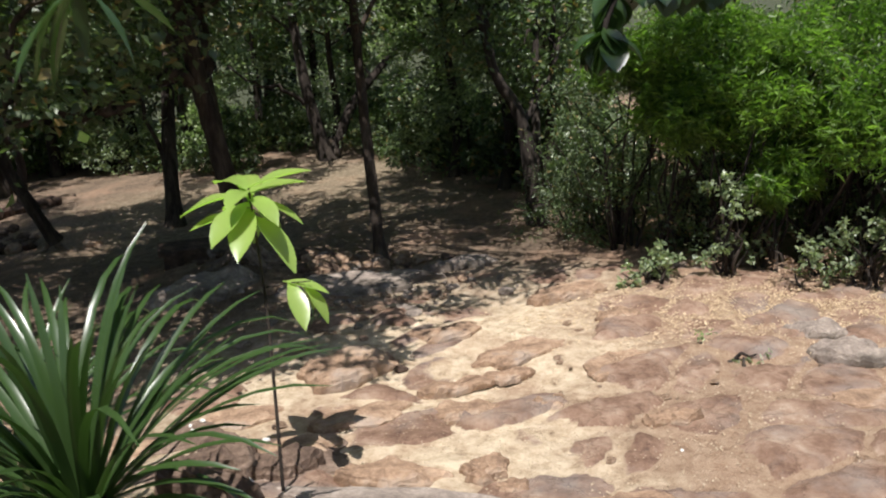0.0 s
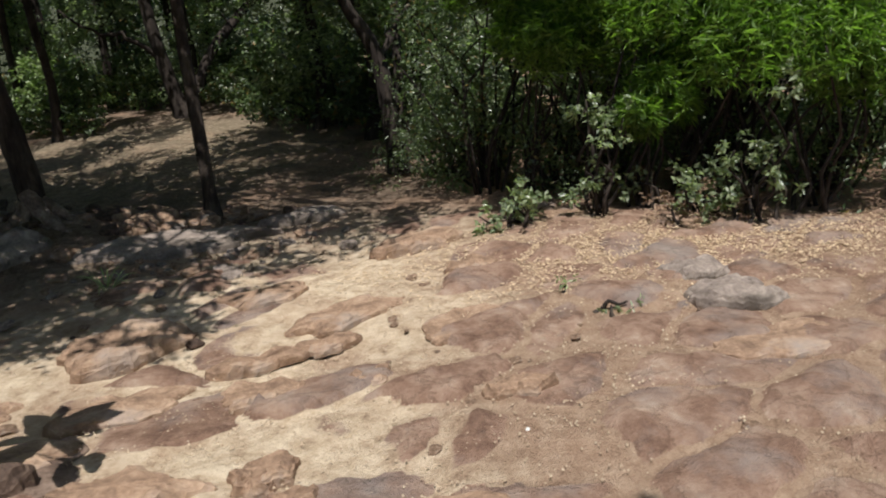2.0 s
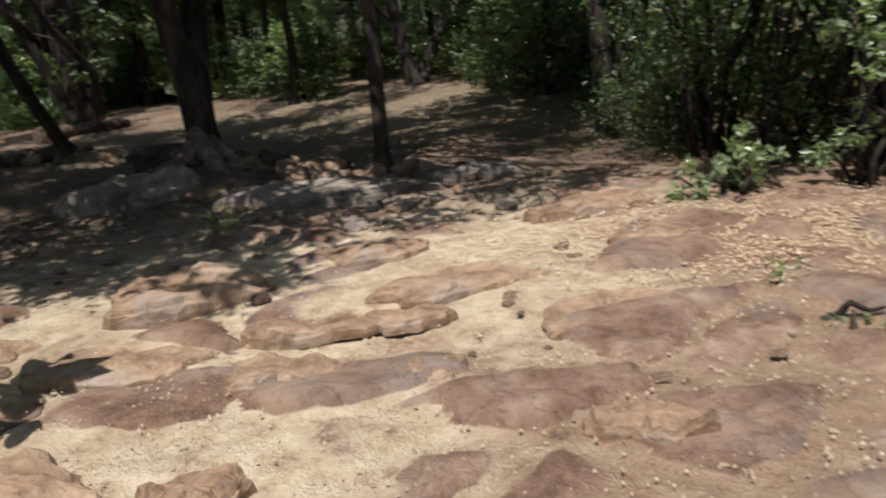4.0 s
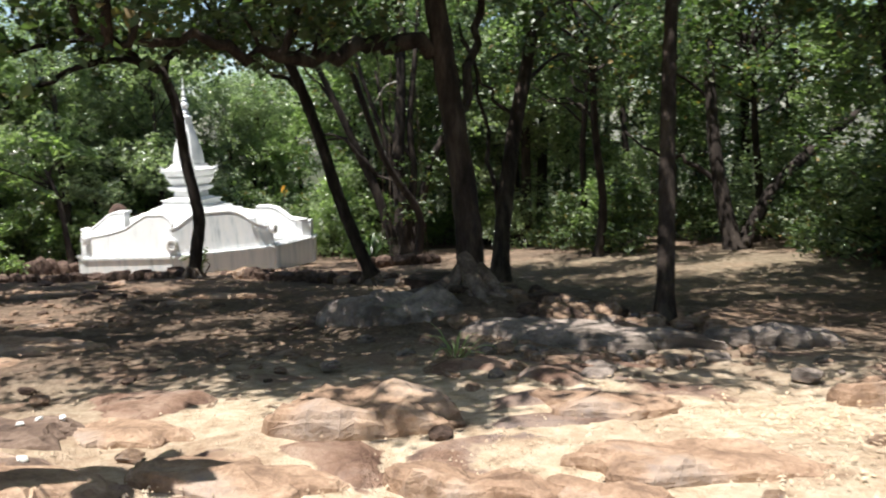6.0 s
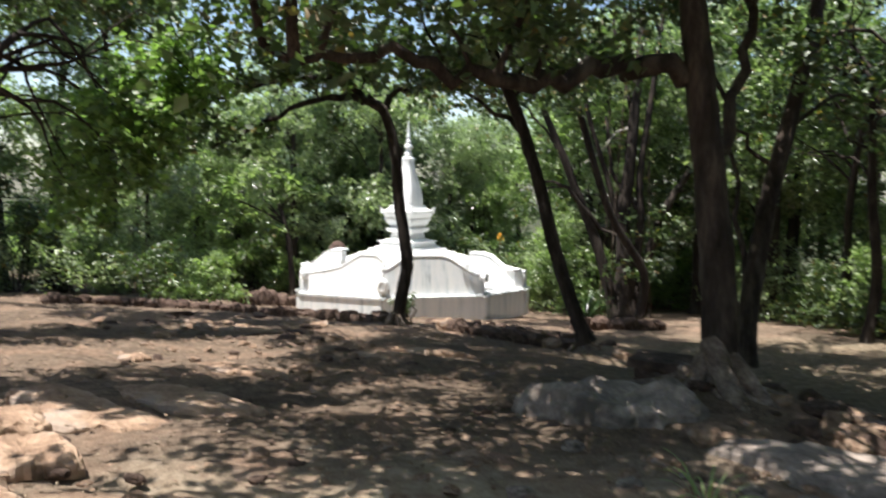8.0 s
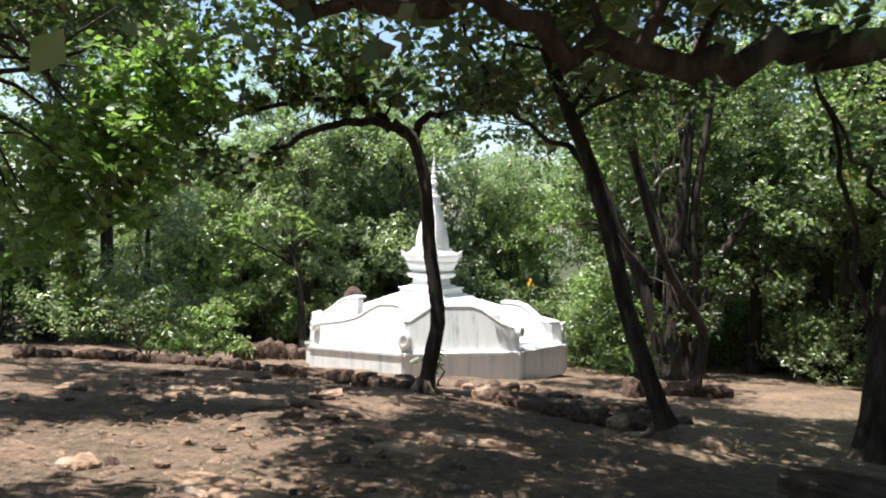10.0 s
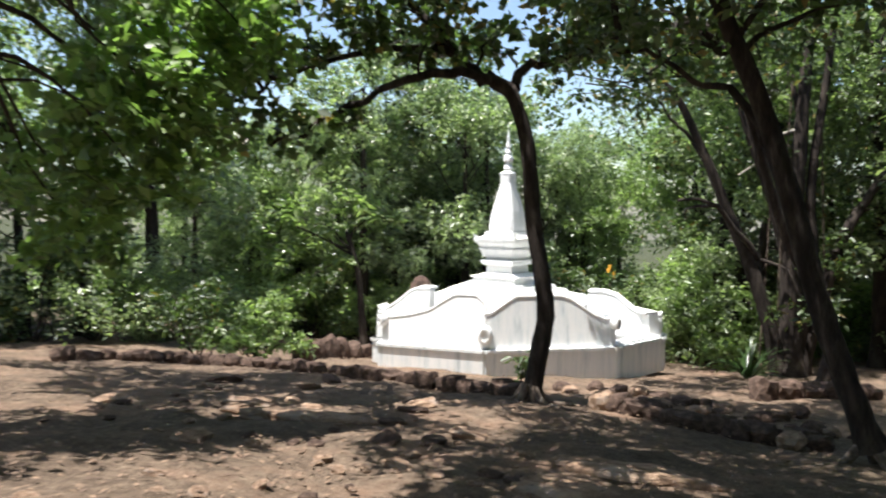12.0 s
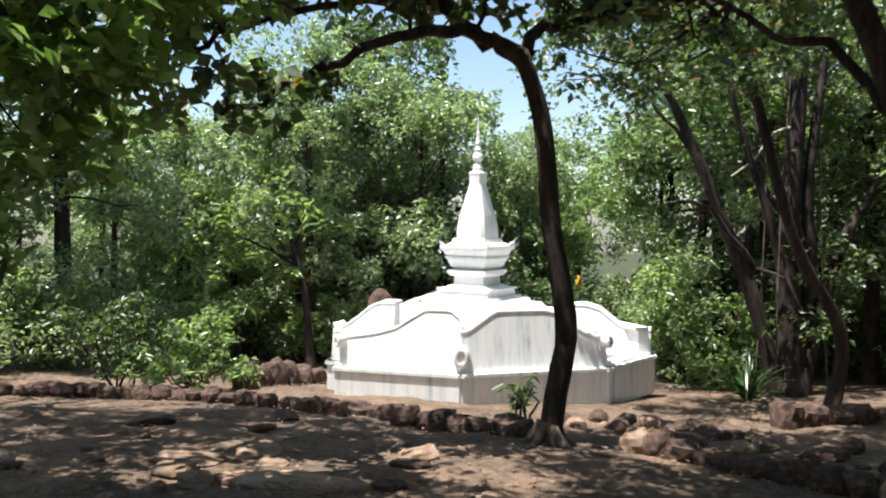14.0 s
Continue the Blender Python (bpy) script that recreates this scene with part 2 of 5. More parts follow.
M_CLOTH = surface("faded_orange_cloth", [(0.3, (0.50, 0.22, 0.02)), (0.7, (0.75, 0.42, 0.06))], 8, 60, 0.8, 0.3, 0.01)
M_PALE = surface("bleached_dead_wood", [(0.3, (0.22, 0.19, 0.16)), (0.7, (0.5, 0.46, 0.4))], 8, 40, 0.9, 0.5, 0.01)


# ---- building helpers ----
def mesh_of(name, verts, faces, material, smooth=False):
    me = bpy.data.meshes.new(name)
    me.from_pydata([tuple(map(float, v)) for v in verts], [], faces)
    me.materials.append(material)
    if smooth:
        me.polygons.foreach_set("use_smooth", [True] * len(me.polygons))
    me.update()
    return me


def part(name, data, parent, label=""):
    ob = new(name, data)
    ob.parent = parent
    return tagged(ob, label) if label else ob


def thing(name, at, label, category, group="", kind=""):
    ob = new(name)
    ob.location = at
    ob.empty_display_size = 0.2
    return tagged(ob, label, category, group, kind)


def bump2(x, y, cx, cy, r, h):
    return h * np.exp(-((x - cx) ** 2 + (y - cy) ** 2) / (r * r))


def hills(x, y):
    """Height of the ground: a hillside that falls away, with the bank at the start and the root mound."""
    x, y = np.asarray(x, float), np.asarray(y, float)
    z = 1.114 + 0.1 * x - 0.1 * y
    # bank on which the walk begins
    z = z + 1.15 / (1 + np.exp(np.clip((y - 2.55 + 0.05 * x) * 2.6, -40, 40))) * np.exp(-((x - 1.4) / 5.0) ** 4)
    z = z + bump2(x, y, -3.9, 12.4, 1.3, 0.42) + bump2(x, y, 3.3, 12.2, 2.2, 0.15) + bump2(x, y, -13.6, 13.4, 2.2, 0.16)
    # left shoulder of the bank
    z = z + bump2(x, y, -1.2, 4.0, 1.5, 1.05)
    # the clearing and the far wood level out
    z = z + 0.07 * np.log1p(np.exp(np.clip((y - 20.0) / 1.5, -30, 300))) * 1.5 * np.ones_like(y)
    z = z + 0.08 * np.log1p(np.exp(np.clip((-x - 27.0) / 1.5, -30, 300))) * 1.5
    return z


def hz(x, y):
    return float(hills(x, y))


def tube(pts, radii, seg=8, wob=0.0, seed=1, cap=True):
    """Vertices and faces of a tapered tube along points."""
    rng = np.random.RandomState(seed)
    pts = np.array(pts, float)
    n = len(pts)
    tan = np.gradient(pts, axis=0)
    tan /= np.linalg.norm(tan, axis=1)[:, None] + 1e-9
    ref = np.array([1.0, 0.13, 0.07]) if abs(tan[0][0]) < 0.8 else np.array([0.1, 1.0, 0.05])
    verts, faces = [], []
    ang = np.linspace(0, 2 * math.pi, seg, endpoint=False)
    for i in range(n):
        u = np.cross(tan[i], ref)
        u /= np.linalg.norm(u) + 1e-9
        v = np.cross(tan[i], u)
        rr = radii[i] * (1 + wob * rng.uniform(-1, 1, seg))
        for k in range(seg):
            verts.append(pts[i] + rr[k] * (math.cos(ang[k]) * u + math.sin(ang[k]) * v))
    for i in range(n - 1):
        for k in range(seg):
            a, b = i * seg + k, i * seg + (k + 1) % seg
            faces.append((a, b, b + seg, a + seg))
    if cap:
        faces.append(tuple(range((n - 1) * seg, n * seg)))
    return verts, faces


def smooth_path(pts, per=4):
    """Catmull-Rom through points."""
    p = [np.array(q, float) for q in pts]
    p = [2 * p[0] - p[1]] + p + [2 * p[-1] - p[-2]]
    out = []
    for i in range(1, len(p) - 2):
        for s in np.linspace(0, 1, per, endpoint=False):
            a, b, c, d = p[i - 1], p[i], p[i + 1], p[i + 2]
            out.append(0.5 * (2 * b + (c - a) * s + (2 * a - 5 * b + 4 * c - d) * s * s + (3 * b - a - 3 * c + d) * s ** 3))
    out.append(p[-2])
    return np.array(out)


def leaves(centres, size, rng, width=0.5, up=0.5, fold=0.12, heading=None, spread=1.0):
    """One folded leaf of two faces at each centre."""
    n = len(centres)
    c = np.asarray(centres, float)
    d = rng.normal(size=(n, 3)) * spread
    d[:, 2] = d[:, 2] * 0.6 - 0.25
    if heading is not None:
        d = d + heading
    d /= np.linalg.norm(d, axis=1)[:, None] + 1e-9
    nrm = rng.normal(size=(n, 3)) * 0.8
    nrm[:, 2] += up * 2
    s = np.cross(d, nrm)
    s /= np.linalg.norm(s, axis=1)[:, None] + 1e-9
    nn = np.cross(s, d)
    L = (size * rng.uniform(0.6, 1.25, n))[:, None]
    v = np.empty((n, 4, 3))
    v[:, 0] = c
    v[:, 1] = c + d * L * 0.45 + s * L * width * 0.5 + nn * L * fold
    v[:, 2] = c + d * L - nn * L * 0.08
    v[:, 3] = c + d * L * 0.45 - s * L * width * 0.5 + nn * L * fold
    return v.reshape(-1, 3)


def leaf_mesh(name, verts, material):
    n = len(verts) // 4
    me = bpy.data.meshes.new(name)
    me.vertices.add(4 * n)
    me.vertices.foreach_set("co", np.asarray(verts, np.float32).ravel())
    base = (np.arange(n) * 4)[:, None]
    tri = np.concatenate([base + [0, 1, 2], base + [0, 2, 3]], axis=1).ravel()
    me.loops.add(6 * n)
    me.loops.foreach_set("vertex_index", tri.astype(np.int32))
    me.polygons.add(2 * n)
    me.polygons.foreach_set("loop_start", np.arange(0, 6 * n, 3, dtype=np.int32))
    me.polygons.foreach_set("loop_total", np.full(2 * n, 3, dtype=np.int32))
    me.materials.append(material)
    me.update(calc_edges=True)
    me.validate()
    return me


def clump_points(centre, radius, n, rng, flat=0.7):
    """Points gathered in small sprays inside a clump, denser at its skin."""
    k = max(3, n // 14)
    d = rng.normal(size=(k, 3))
    d /= np.linalg.norm(d, axis=1)[:, None]
    r = radius * rng.uniform(0.25, 1.0, k) ** 0.5
    hub = np.array(centre) + d * r[:, None] * np.array([1, 1, flat])
    pick = rng.randint(0, k, n)
    return hub[pick] + rng.normal(size=(n, 3)) * radius * 0.13


def limb_path(a, b, rng, sag=0.15, n=5):
    a, b = np.array(a, float), np.array(b, float)
    L = np.linalg.norm(b - a)
    out = []
    for s in np.linspace(0, 1, n):
        w = math.sin(math.pi * s)
        out.append(a + (b - a) * s + rng.normal(size=3) * 0.07 * L * w + np.array([0, 0, sag * L * w]))
    return out


def tree(name, label, base, trunk, r0, r1, limbs=(), clumps=(), leaf=0.12, width=0.5, bark=None, foliage=None, seed=1, per=220, auto=True, roots=0, group="", trunks=(), big_roots=()):
    """A tree: trunk (and more trunks), limbs and a crown of leaves. Points are relative to the base."""
    rng = np.random.RandomState(seed)
    bark, foliage = bark or M_BARK, foliage or M_LEAF
    ob = thing(name, base, label, "tree", group)
    stems = [(trunk, r0, r1)] + list(trunks)
    allpts = []
    for pts, ra, rb in stems:
        path = smooth_path(pts, 5)
        rad = np.linspace(1, 0, len(path)) ** 0.9 * (ra - rb) + rb
        rad[0] *= 1.45
        rad[1] *= 1.15
        part("trunk", mesh_of("trunk", *tube(path, rad, 12, 0.06, seed), bark, True), ob)
        allpts += list(path[len(path) // 3:])
    crook = np.random.RandomState(seed + 900)
    for pts, ra, rb in limbs:
        path = smooth_path(pts, 4)
        path[1:-1] += crook.normal(size=(len(path) - 2, 3)) * 0.05
        part("limb", mesh_of("limb", *tube(path, np.linspace(ra, rb, len(path)), 8, 0.08, seed), bark, True), ob)
        allpts += list(path)
    for k in range(roots):
        a = 2 * math.pi * k / roots + rng.uniform(-0.3, 0.3)
        L = rng.uniform(0.5, 1.0)
        pts = [np.array([math.cos(a) * r0 * 0.5, math.sin(a) * r0 * 0.5, 0.25])]
        for s in (0.35, 0.7, 1.0):
            x, y = math.cos(a + 0.3 * s) * L * s, math.sin(a + 0.3 * s) * L * s
            pts.append(np.array([x, y, hz(base[0] + x, base[1] + y) - base[2] + 0.03 - 0.06 * s]))
        path = smooth_path(pts, 4)
        part("root", mesh_of("root", *tube(path, np.linspace(r0 * 0.45, 0.02, len(path)), 7, 0.1, seed + k), M_ROOT, True), ob)
    for pts, ra in big_roots:
        path = smooth_path(pts, 5)
        part("root", mesh_of("root", *tube(path, np.linspace(ra, ra * 0.35, len(path)), 9, 0.12, seed), M_ROOT, True), ob, "pale worn surface root")
    vs = []
    for c, r, n in clumps:
        c = np.array(c, float)
        if auto and allpts:
            q = np.array(allpts)
            high = q[q[:, 2] > 0.6 * c[2]]
            q = high if len(high) else q
            cand = q[np.argsort(np.linalg.norm(q - c, axis=1))[:6]]
            start = cand[rng.randint(0, len(cand))]
            path = smooth_path(limb_path(start, c, rng), 2)
            ra = max(0.015, min(r1 * 0.7, 0.02 + 0.02 * np.linalg.norm(c - start)))
            part("branch", mesh_of("branch", *tube(path, np.linspace(ra, 0.008, len(path)), 5, 0.1, seed), bark, True), ob)
        vs.append(leaves(clump_points(c, r, n, rng), leaf, rng, width))
    if vs:
        part("crown", leaf_mesh("crown", np.concatenate(vs), foliage), ob)
    return ob


def bush(name, label, at, clumps, leaf, foliage, seed, width=0.45, stems=5, group="", category="bush"):
    rng = np.random.RandomState(seed)
    ob = thing(name, at, label, category, group)
    vs = []
    for k, (c, r, n) in enumerate(clumps):
        a = rng.normal(size=2) * 0.12
        path = smooth_path(limb_path((a[0], a[1], -0.05), c, rng, 0.05), 2)
        part("stem", mesh_of("stem", *tube(path, np.linspace(0.028, 0.008, len(path)), 5), M_BARK, True), ob)
        vs.append(leaves(clump_points(c, r, n, rng, 0.85), leaf, rng, width))
    part("foliage", leaf_mesh("foliage", np.concatenate(vs), foliage), ob)
    return ob


def boulder(name, label, x, y, rx, ry, h, turn=0.0, seed=1, mat=None, sink=0.22, flat=0.3, category="rock", group="", rings=10, segs=44, z=None):
    """A weathered, broken-edged rock with a flattened top, half sunk in the ground."""
    rng = np.random.RandomState(seed)
    off = Vector(rng.uniform(-50, 50, 3))
    zc = hz(x, y) if z is None else z
    verts, faces = [], []
    ct, st = math.cos(turn), math.sin(turn)
    big = max(rx, ry)
    dip = rng.uniform(-0.25, 0.25, 2)
    for i in range(rings + 1):
        v = math.pi * 0.5 * i / rings
        for k in range(segs):
            a = 2 * math.pi * k / segs
            rad = math.cos(v) ** flat if i < rings else 0.02
            ring = Vector((math.cos(a), math.sin(a), 0))
            edge = 1 + 0.45 * noise.noise(ring * 1.1 + off) + 0.24 * noise.noise(ring * 2.6 + off) + 0.10 * noise.noise(ring * 7 + off + Vector((0, 0, v)))
            px, py = rx * rad * edge * math.cos(a), ry * rad * edge * math.sin(a)
            q = Vector((px / big, py / big, 0))
            lay = math.sin(v) ** 0.7
            lay = 0.6 * lay + 0.4 * round(lay * 3 + 0.4 * noise.noise(q * 3 + off)) / 3
            pz = h * lay * (1 + 0.45 * noise.noise(q * 2.0 + off) + dip[0] * px / big + dip[1] * py / big)
            pz += 0.16 * h * noise.noise(q * 7 + off) + 0.008 * noise.noise(Vector((px * 22, py * 22, 5)) + off)
            X, Y = ct * px - st * py, st * px + ct * py
            verts.append((X, Y, pz - sink * h + hz(x + X, y + Y) - zc))
    for i in range(rings):
        for k in range(segs):
            a, b = i * segs + k, i * segs + (k + 1) % segs
            faces.append((a, b, b + segs, a + segs))
    faces.append(tuple(range(rings * segs, (rings + 1) * segs)))
    ob = new(name, mesh_of(name, verts, faces, mat or M_ROCK, False))
    ob.location = (x, y, zc)
    return tagged(ob, label, category, group)


# ---- the ground ----
def slabs(x, y):
    """Worn bedrock: broken plates that stand a little out of the sand. Gives their height and how rocky the spot is."""
    rg = np.random.RandomState(4)
    wx = np.array([noise.noise(Vector((a * 1.3, b * 1.3, 20))) for a, b in zip(x, y)])
    wy = np.array([noise.noise(Vector((a * 1.3, b * 1.3, 40))) for a, b in zip(x, y)])
    fx = np.array([noise.noise(Vector((a * 5, b * 5, 60))) for a, b in zip(x, y)])
    # plates lie along the dip of the rock
    u = (0.86 * x + 0.5 * y + 0.28 * wx + 0.06 * fx) / 1.45
    v = -0.5 * x + 0.86 * y + 0.28 * wy + 0.06 * fx
    best, second, pick = np.full(x.shape, 9.0), np.full(x.shape, 9.0), np.zeros(x.shape)
    seeds = [(i * 0.62 + rg.uniform(-0.28, 0.28), j * 0.55 + rg.uniform(-0.25, 0.25), rg.uniform(0, 1)) for i in range(-6, 22) for j in range(-4, 30)]
    for su, sv, sk in seeds:
        d = np.hypot(u - su, v - sv)
        closer = d < best
        second = np.where(closer, best, np.minimum(second, d))
        pick = np.where(closer, sk, pick)
        best = np.where(closer, d, best)
    gap = second - best
    lift = np.clip((gap - 0.05) / 0.13, 0, 1)
    lift = lift * lift * (3 - 2 * lift)
    # how much rock shows: little by the sandy left middle, much on the right and far side
    open_rock = np.exp(-(((x - 1.6) / 4.6) ** 4 + ((y - 8.0) / 3.6) ** 4))
    bare = 0.58 + 0.30 * np.tanh((x - 1.8) * 0.9) + 0.16 * wx
    shown = np.clip((bare - pick) * 4 + 0.4, 0, 1) * lift * open_rock
    height = shown * (0.025 + 0.055 * np.abs(np.sin(pick * 40))) + 0.012 * fx * shown
    return height, np.clip(shown * 1.5, 0, 1)


def ground_sheet():
    gx = np.concatenate([-26 - np.geomspace(1, 400, 26)[::-1], np.arange(-26, -3.5, 0.17), np.arange(-3.5, 6.0, 0.065), np.arange(6.0, 10.01, 0.2), 10 + np.geomspace(1, 400, 26)])
    gy = np.concatenate([-1 - np.geomspace(1, 400, 24)[::-1], np.arange(-1, 5.0, 0.2), np.arange(5.0, 12.0, 0.065), np.arange(12.0, 24.01, 0.17), 24 + np.geomspace(1, 400, 26)])
    X, Y = np.meshgrid(gx, gy)
    Z = hills(X, Y).ravel()
    x, y = X.ravel(), Y.ravel()
    near = (x >= -26) & (x <= 10) & (y >= -1) & (y <= 24)
    for i in np.nonzero(near)[0]:
        a, b = x[i], y[i]
        Z[i] += 0.06 * noise.noise(Vector((a * 0.8, b * 0.8, 0))) + 0.035 * noise.noise(Vector((a * 2.3, b * 2.3, 4))) + 0.018 * noise.noise(Vector((a * 7, b * 7, 9)))
    rock = np.zeros(x.shape)
    inside = (x > -4.5) & (x < 8) & (y > 3.5) & (y < 12.5)
    h, r = slabs(x[inside], y[inside])
    Z[inside] += h
    rock[inside] = r
    nx, ny = len(gx), len(gy)
    faces = [(j * nx + i, j * nx + i + 1, (j + 1) * nx + i + 1, (j + 1) * nx + i) for j in range(ny - 1) for i in range(nx - 1)]
    me = mesh_of("ground", np.stack([x, y, Z], 1), faces, M_GROUND, True)
    me.attributes.new("bedrock", "FLOAT", "POINT").data.foreach_set("value", rock.astype(np.float32))
    return tagged(new("ground", me), "hillside of pale sand, worn rock and brown leaf litter", "ground", kind="structure")


ground_sheet()


# ---- the white stupa and its wall ----
AXIS, BASE_Z = Vector((-22.0, 17.6, 0)), -2.36


def box_ring(bm, half, z0, z1, half_top=None, turn=0.0):
    """One square tier, centred on the axis."""
    half_top = half if half_top is None else half_top
    c, s = math.cos(turn), math.sin(turn)
    rows = []
    for h, z in ((half, z0), (half_top, z1)):
        rows.append([bm.verts.new((c * x * h - s * y * h, s * x * h + c * y * h, z)) for x, y in ((-1, -1), (1, -1), (1, 1), (-1, 1))])
    for k in range(4):
        bm.faces.new((rows[0][k], rows[0][(k + 1) % 4], rows[1][(k + 1) % 4], rows[1][k]))
    bm.faces.new(rows[1])
    bm.faces.new(rows[0][::-1])


def bm_mesh(name, bm, material, bevel=0.0):
    if bevel:
        bmesh.ops.bevel(bm, geom=bm.edges[:], offset=bevel, segments=2, affect="EDGES")
    me = bpy.data.meshes.new(name)
    bm.to_mesh(me)
    bm.free()
    me.materials.append(material)
    return me


def lathe_square(prof, turn, soft=7.0, n=32):
    """A body with a softly squared plan: (half width, height) rows from foot to top."""
    bm = bmesh.new()
    c, s = math.cos(turn), math.sin(turn)
    rows = []
    for a, z in prof:
        ring = []
        for k in range(n):
            t = 2 * math.pi * (k + 0.5) / n
            q = (abs(math.cos(t)) ** soft + abs(math.sin(t)) ** soft) ** (-1 / soft)
            x, y = a * q * math.cos(t), a * q * math.sin(t)
            ring.append(bm.verts.new((c * x - s * y, s * x + c * y, z - BASE_Z)))
        rows.append(ring)
    for r0, r1 in zip(rows, rows[1:]):
        for k in range(n):
            bm.faces.new((r0[k], r0[(k + 1) % n], r1[(k + 1) % n], r1[k]))
    bm.faces.new(rows[-1])
    bm.faces.new(rows[0][::-1])
    return bm


def stupa():
    ob = thing("stupa", (AXIS.x, AXIS.y, BASE_Z), "whitewashed square stupa with bell body and pointed finial", "stupa")
    turn = radians(28)
    tiers = [("plinth", [(1.95, -2.36, -1.12, 1.95), (1.62, -1.12, -0.94, 1.55), (1.28, -0.94, -0.78, 1.16)]),
             ("base", [(0.98, -0.78, -0.66, 0.94), (0.80, -0.66, -0.60, 0.80), (0.70, -0.60, -0.44, 0.66), (0.72, -0.44, -0.40, 0.72), (0.60, -0.40, -0.33, 0.47)]),
             ("waist", [(0.42, -0.33, -0.12, 0.40), (0.47, -0.12, -0.06, 0.52), (0.53, -0.06, 0.03, 0.53), (0.43, 0.03, 0.10, 0.43)]),
             ("eave", [(0.47, 0.10, 0.16, 0.49), (0.49, 0.16, 0.30, 0.55), (0.57, 0.30, 0.36, 0.57), (0.55, 0.36, 0.52, 0.63), (0.66, 0.52, 0.60, 0.67), (0.58, 0.60, 0.68, 0.48), (0.46, 0.68, 0.78, 0.43)])]
    for name, rows in tiers:
        for h, z0, z1, ht in rows:
            bm = bmesh.new()
            box_ring(bm, h, z0 - BASE_Z, z1 - BASE_Z, ht, turn)
            part(name, bm_mesh(name, bm, M_PLASTER, 0.012), ob)
    # upturned points at the four corners of the eave
    for k in range(4):
        bm = bmesh.new()
        a = turn + math.pi / 4 + k * math.pi / 2
        d, side = Vector((math.cos(a), math.sin(a), 0)), Vector((-math.sin(a), math.cos(a), 0))
        base = [d * 0.76 + side * 0.10, d * 0.93, d * 0.76 - side * 0.10]
        lo = [bm.verts.new((*q.xy, 0.50 - BASE_Z)) for q in base]
        hi = [bm.verts.new((*(q * 0.985).xy, 0.605 - BASE_Z)) for q in base]
        tip = bm.verts.new((*(d * 0.95).xy, 0.74 - BASE_Z))
        for i in range(3):
            bm.faces.new((lo[i], lo[(i + 1) % 3], hi[(i + 1) % 3], hi[i]))
            bm.faces.new((hi[i], hi[(i + 1) % 3], tip))
        bm.faces.new(lo[::-1])
        bmesh.ops.recalc_face_normals(bm, faces=bm.faces[:])
        part("eave_corner", bm_mesh("eave_corner", bm, M_PLASTER), ob)
    bell = lathe_square([(0.40, 0.78), (0.405, 0.90), (0.385, 1.10), (0.345, 1.32), (0.29, 1.55), (0.235, 1.77), (0.19, 1.95), (0.165, 2.07)], turn)
    part("bell", bm_mesh("bell", bell, M_PLASTER), ob)
    part("bell_cap", bm_mesh("bell_cap", lathe_square([(0.165, 2.07), (0.165, 2.10), (0.172, 2.28), (0.185, 2.33), (0.15, 2.37), (0.10, 2.40)], turn), M_PLASTER), ob)
    for prof in ([(0.10, 2.40), (0.12, 2.46), (0.09, 2.54), (0.07, 2.62)], [(0.08, 2.62), (0.125, 2.70), (0.12, 2.76), (0.07, 2.83)], [(0.07, 2.83), (0.085, 2.90), (0.05, 2.98)]):
        part("finial_ring", bm_mesh("finial_ring", lathe_square(prof, turn, 3.0, 16), M_PLASTER), ob)
    part("spire", bm_mesh("spire", lathe_square([(0.05, 2.98), (0.065, 3.05), (0.035, 3.22), (0.042, 3.28), (0.022, 3.40), (0.006, 3.70)], turn, 2.5, 12), M_PLASTER), ob)
    return ob


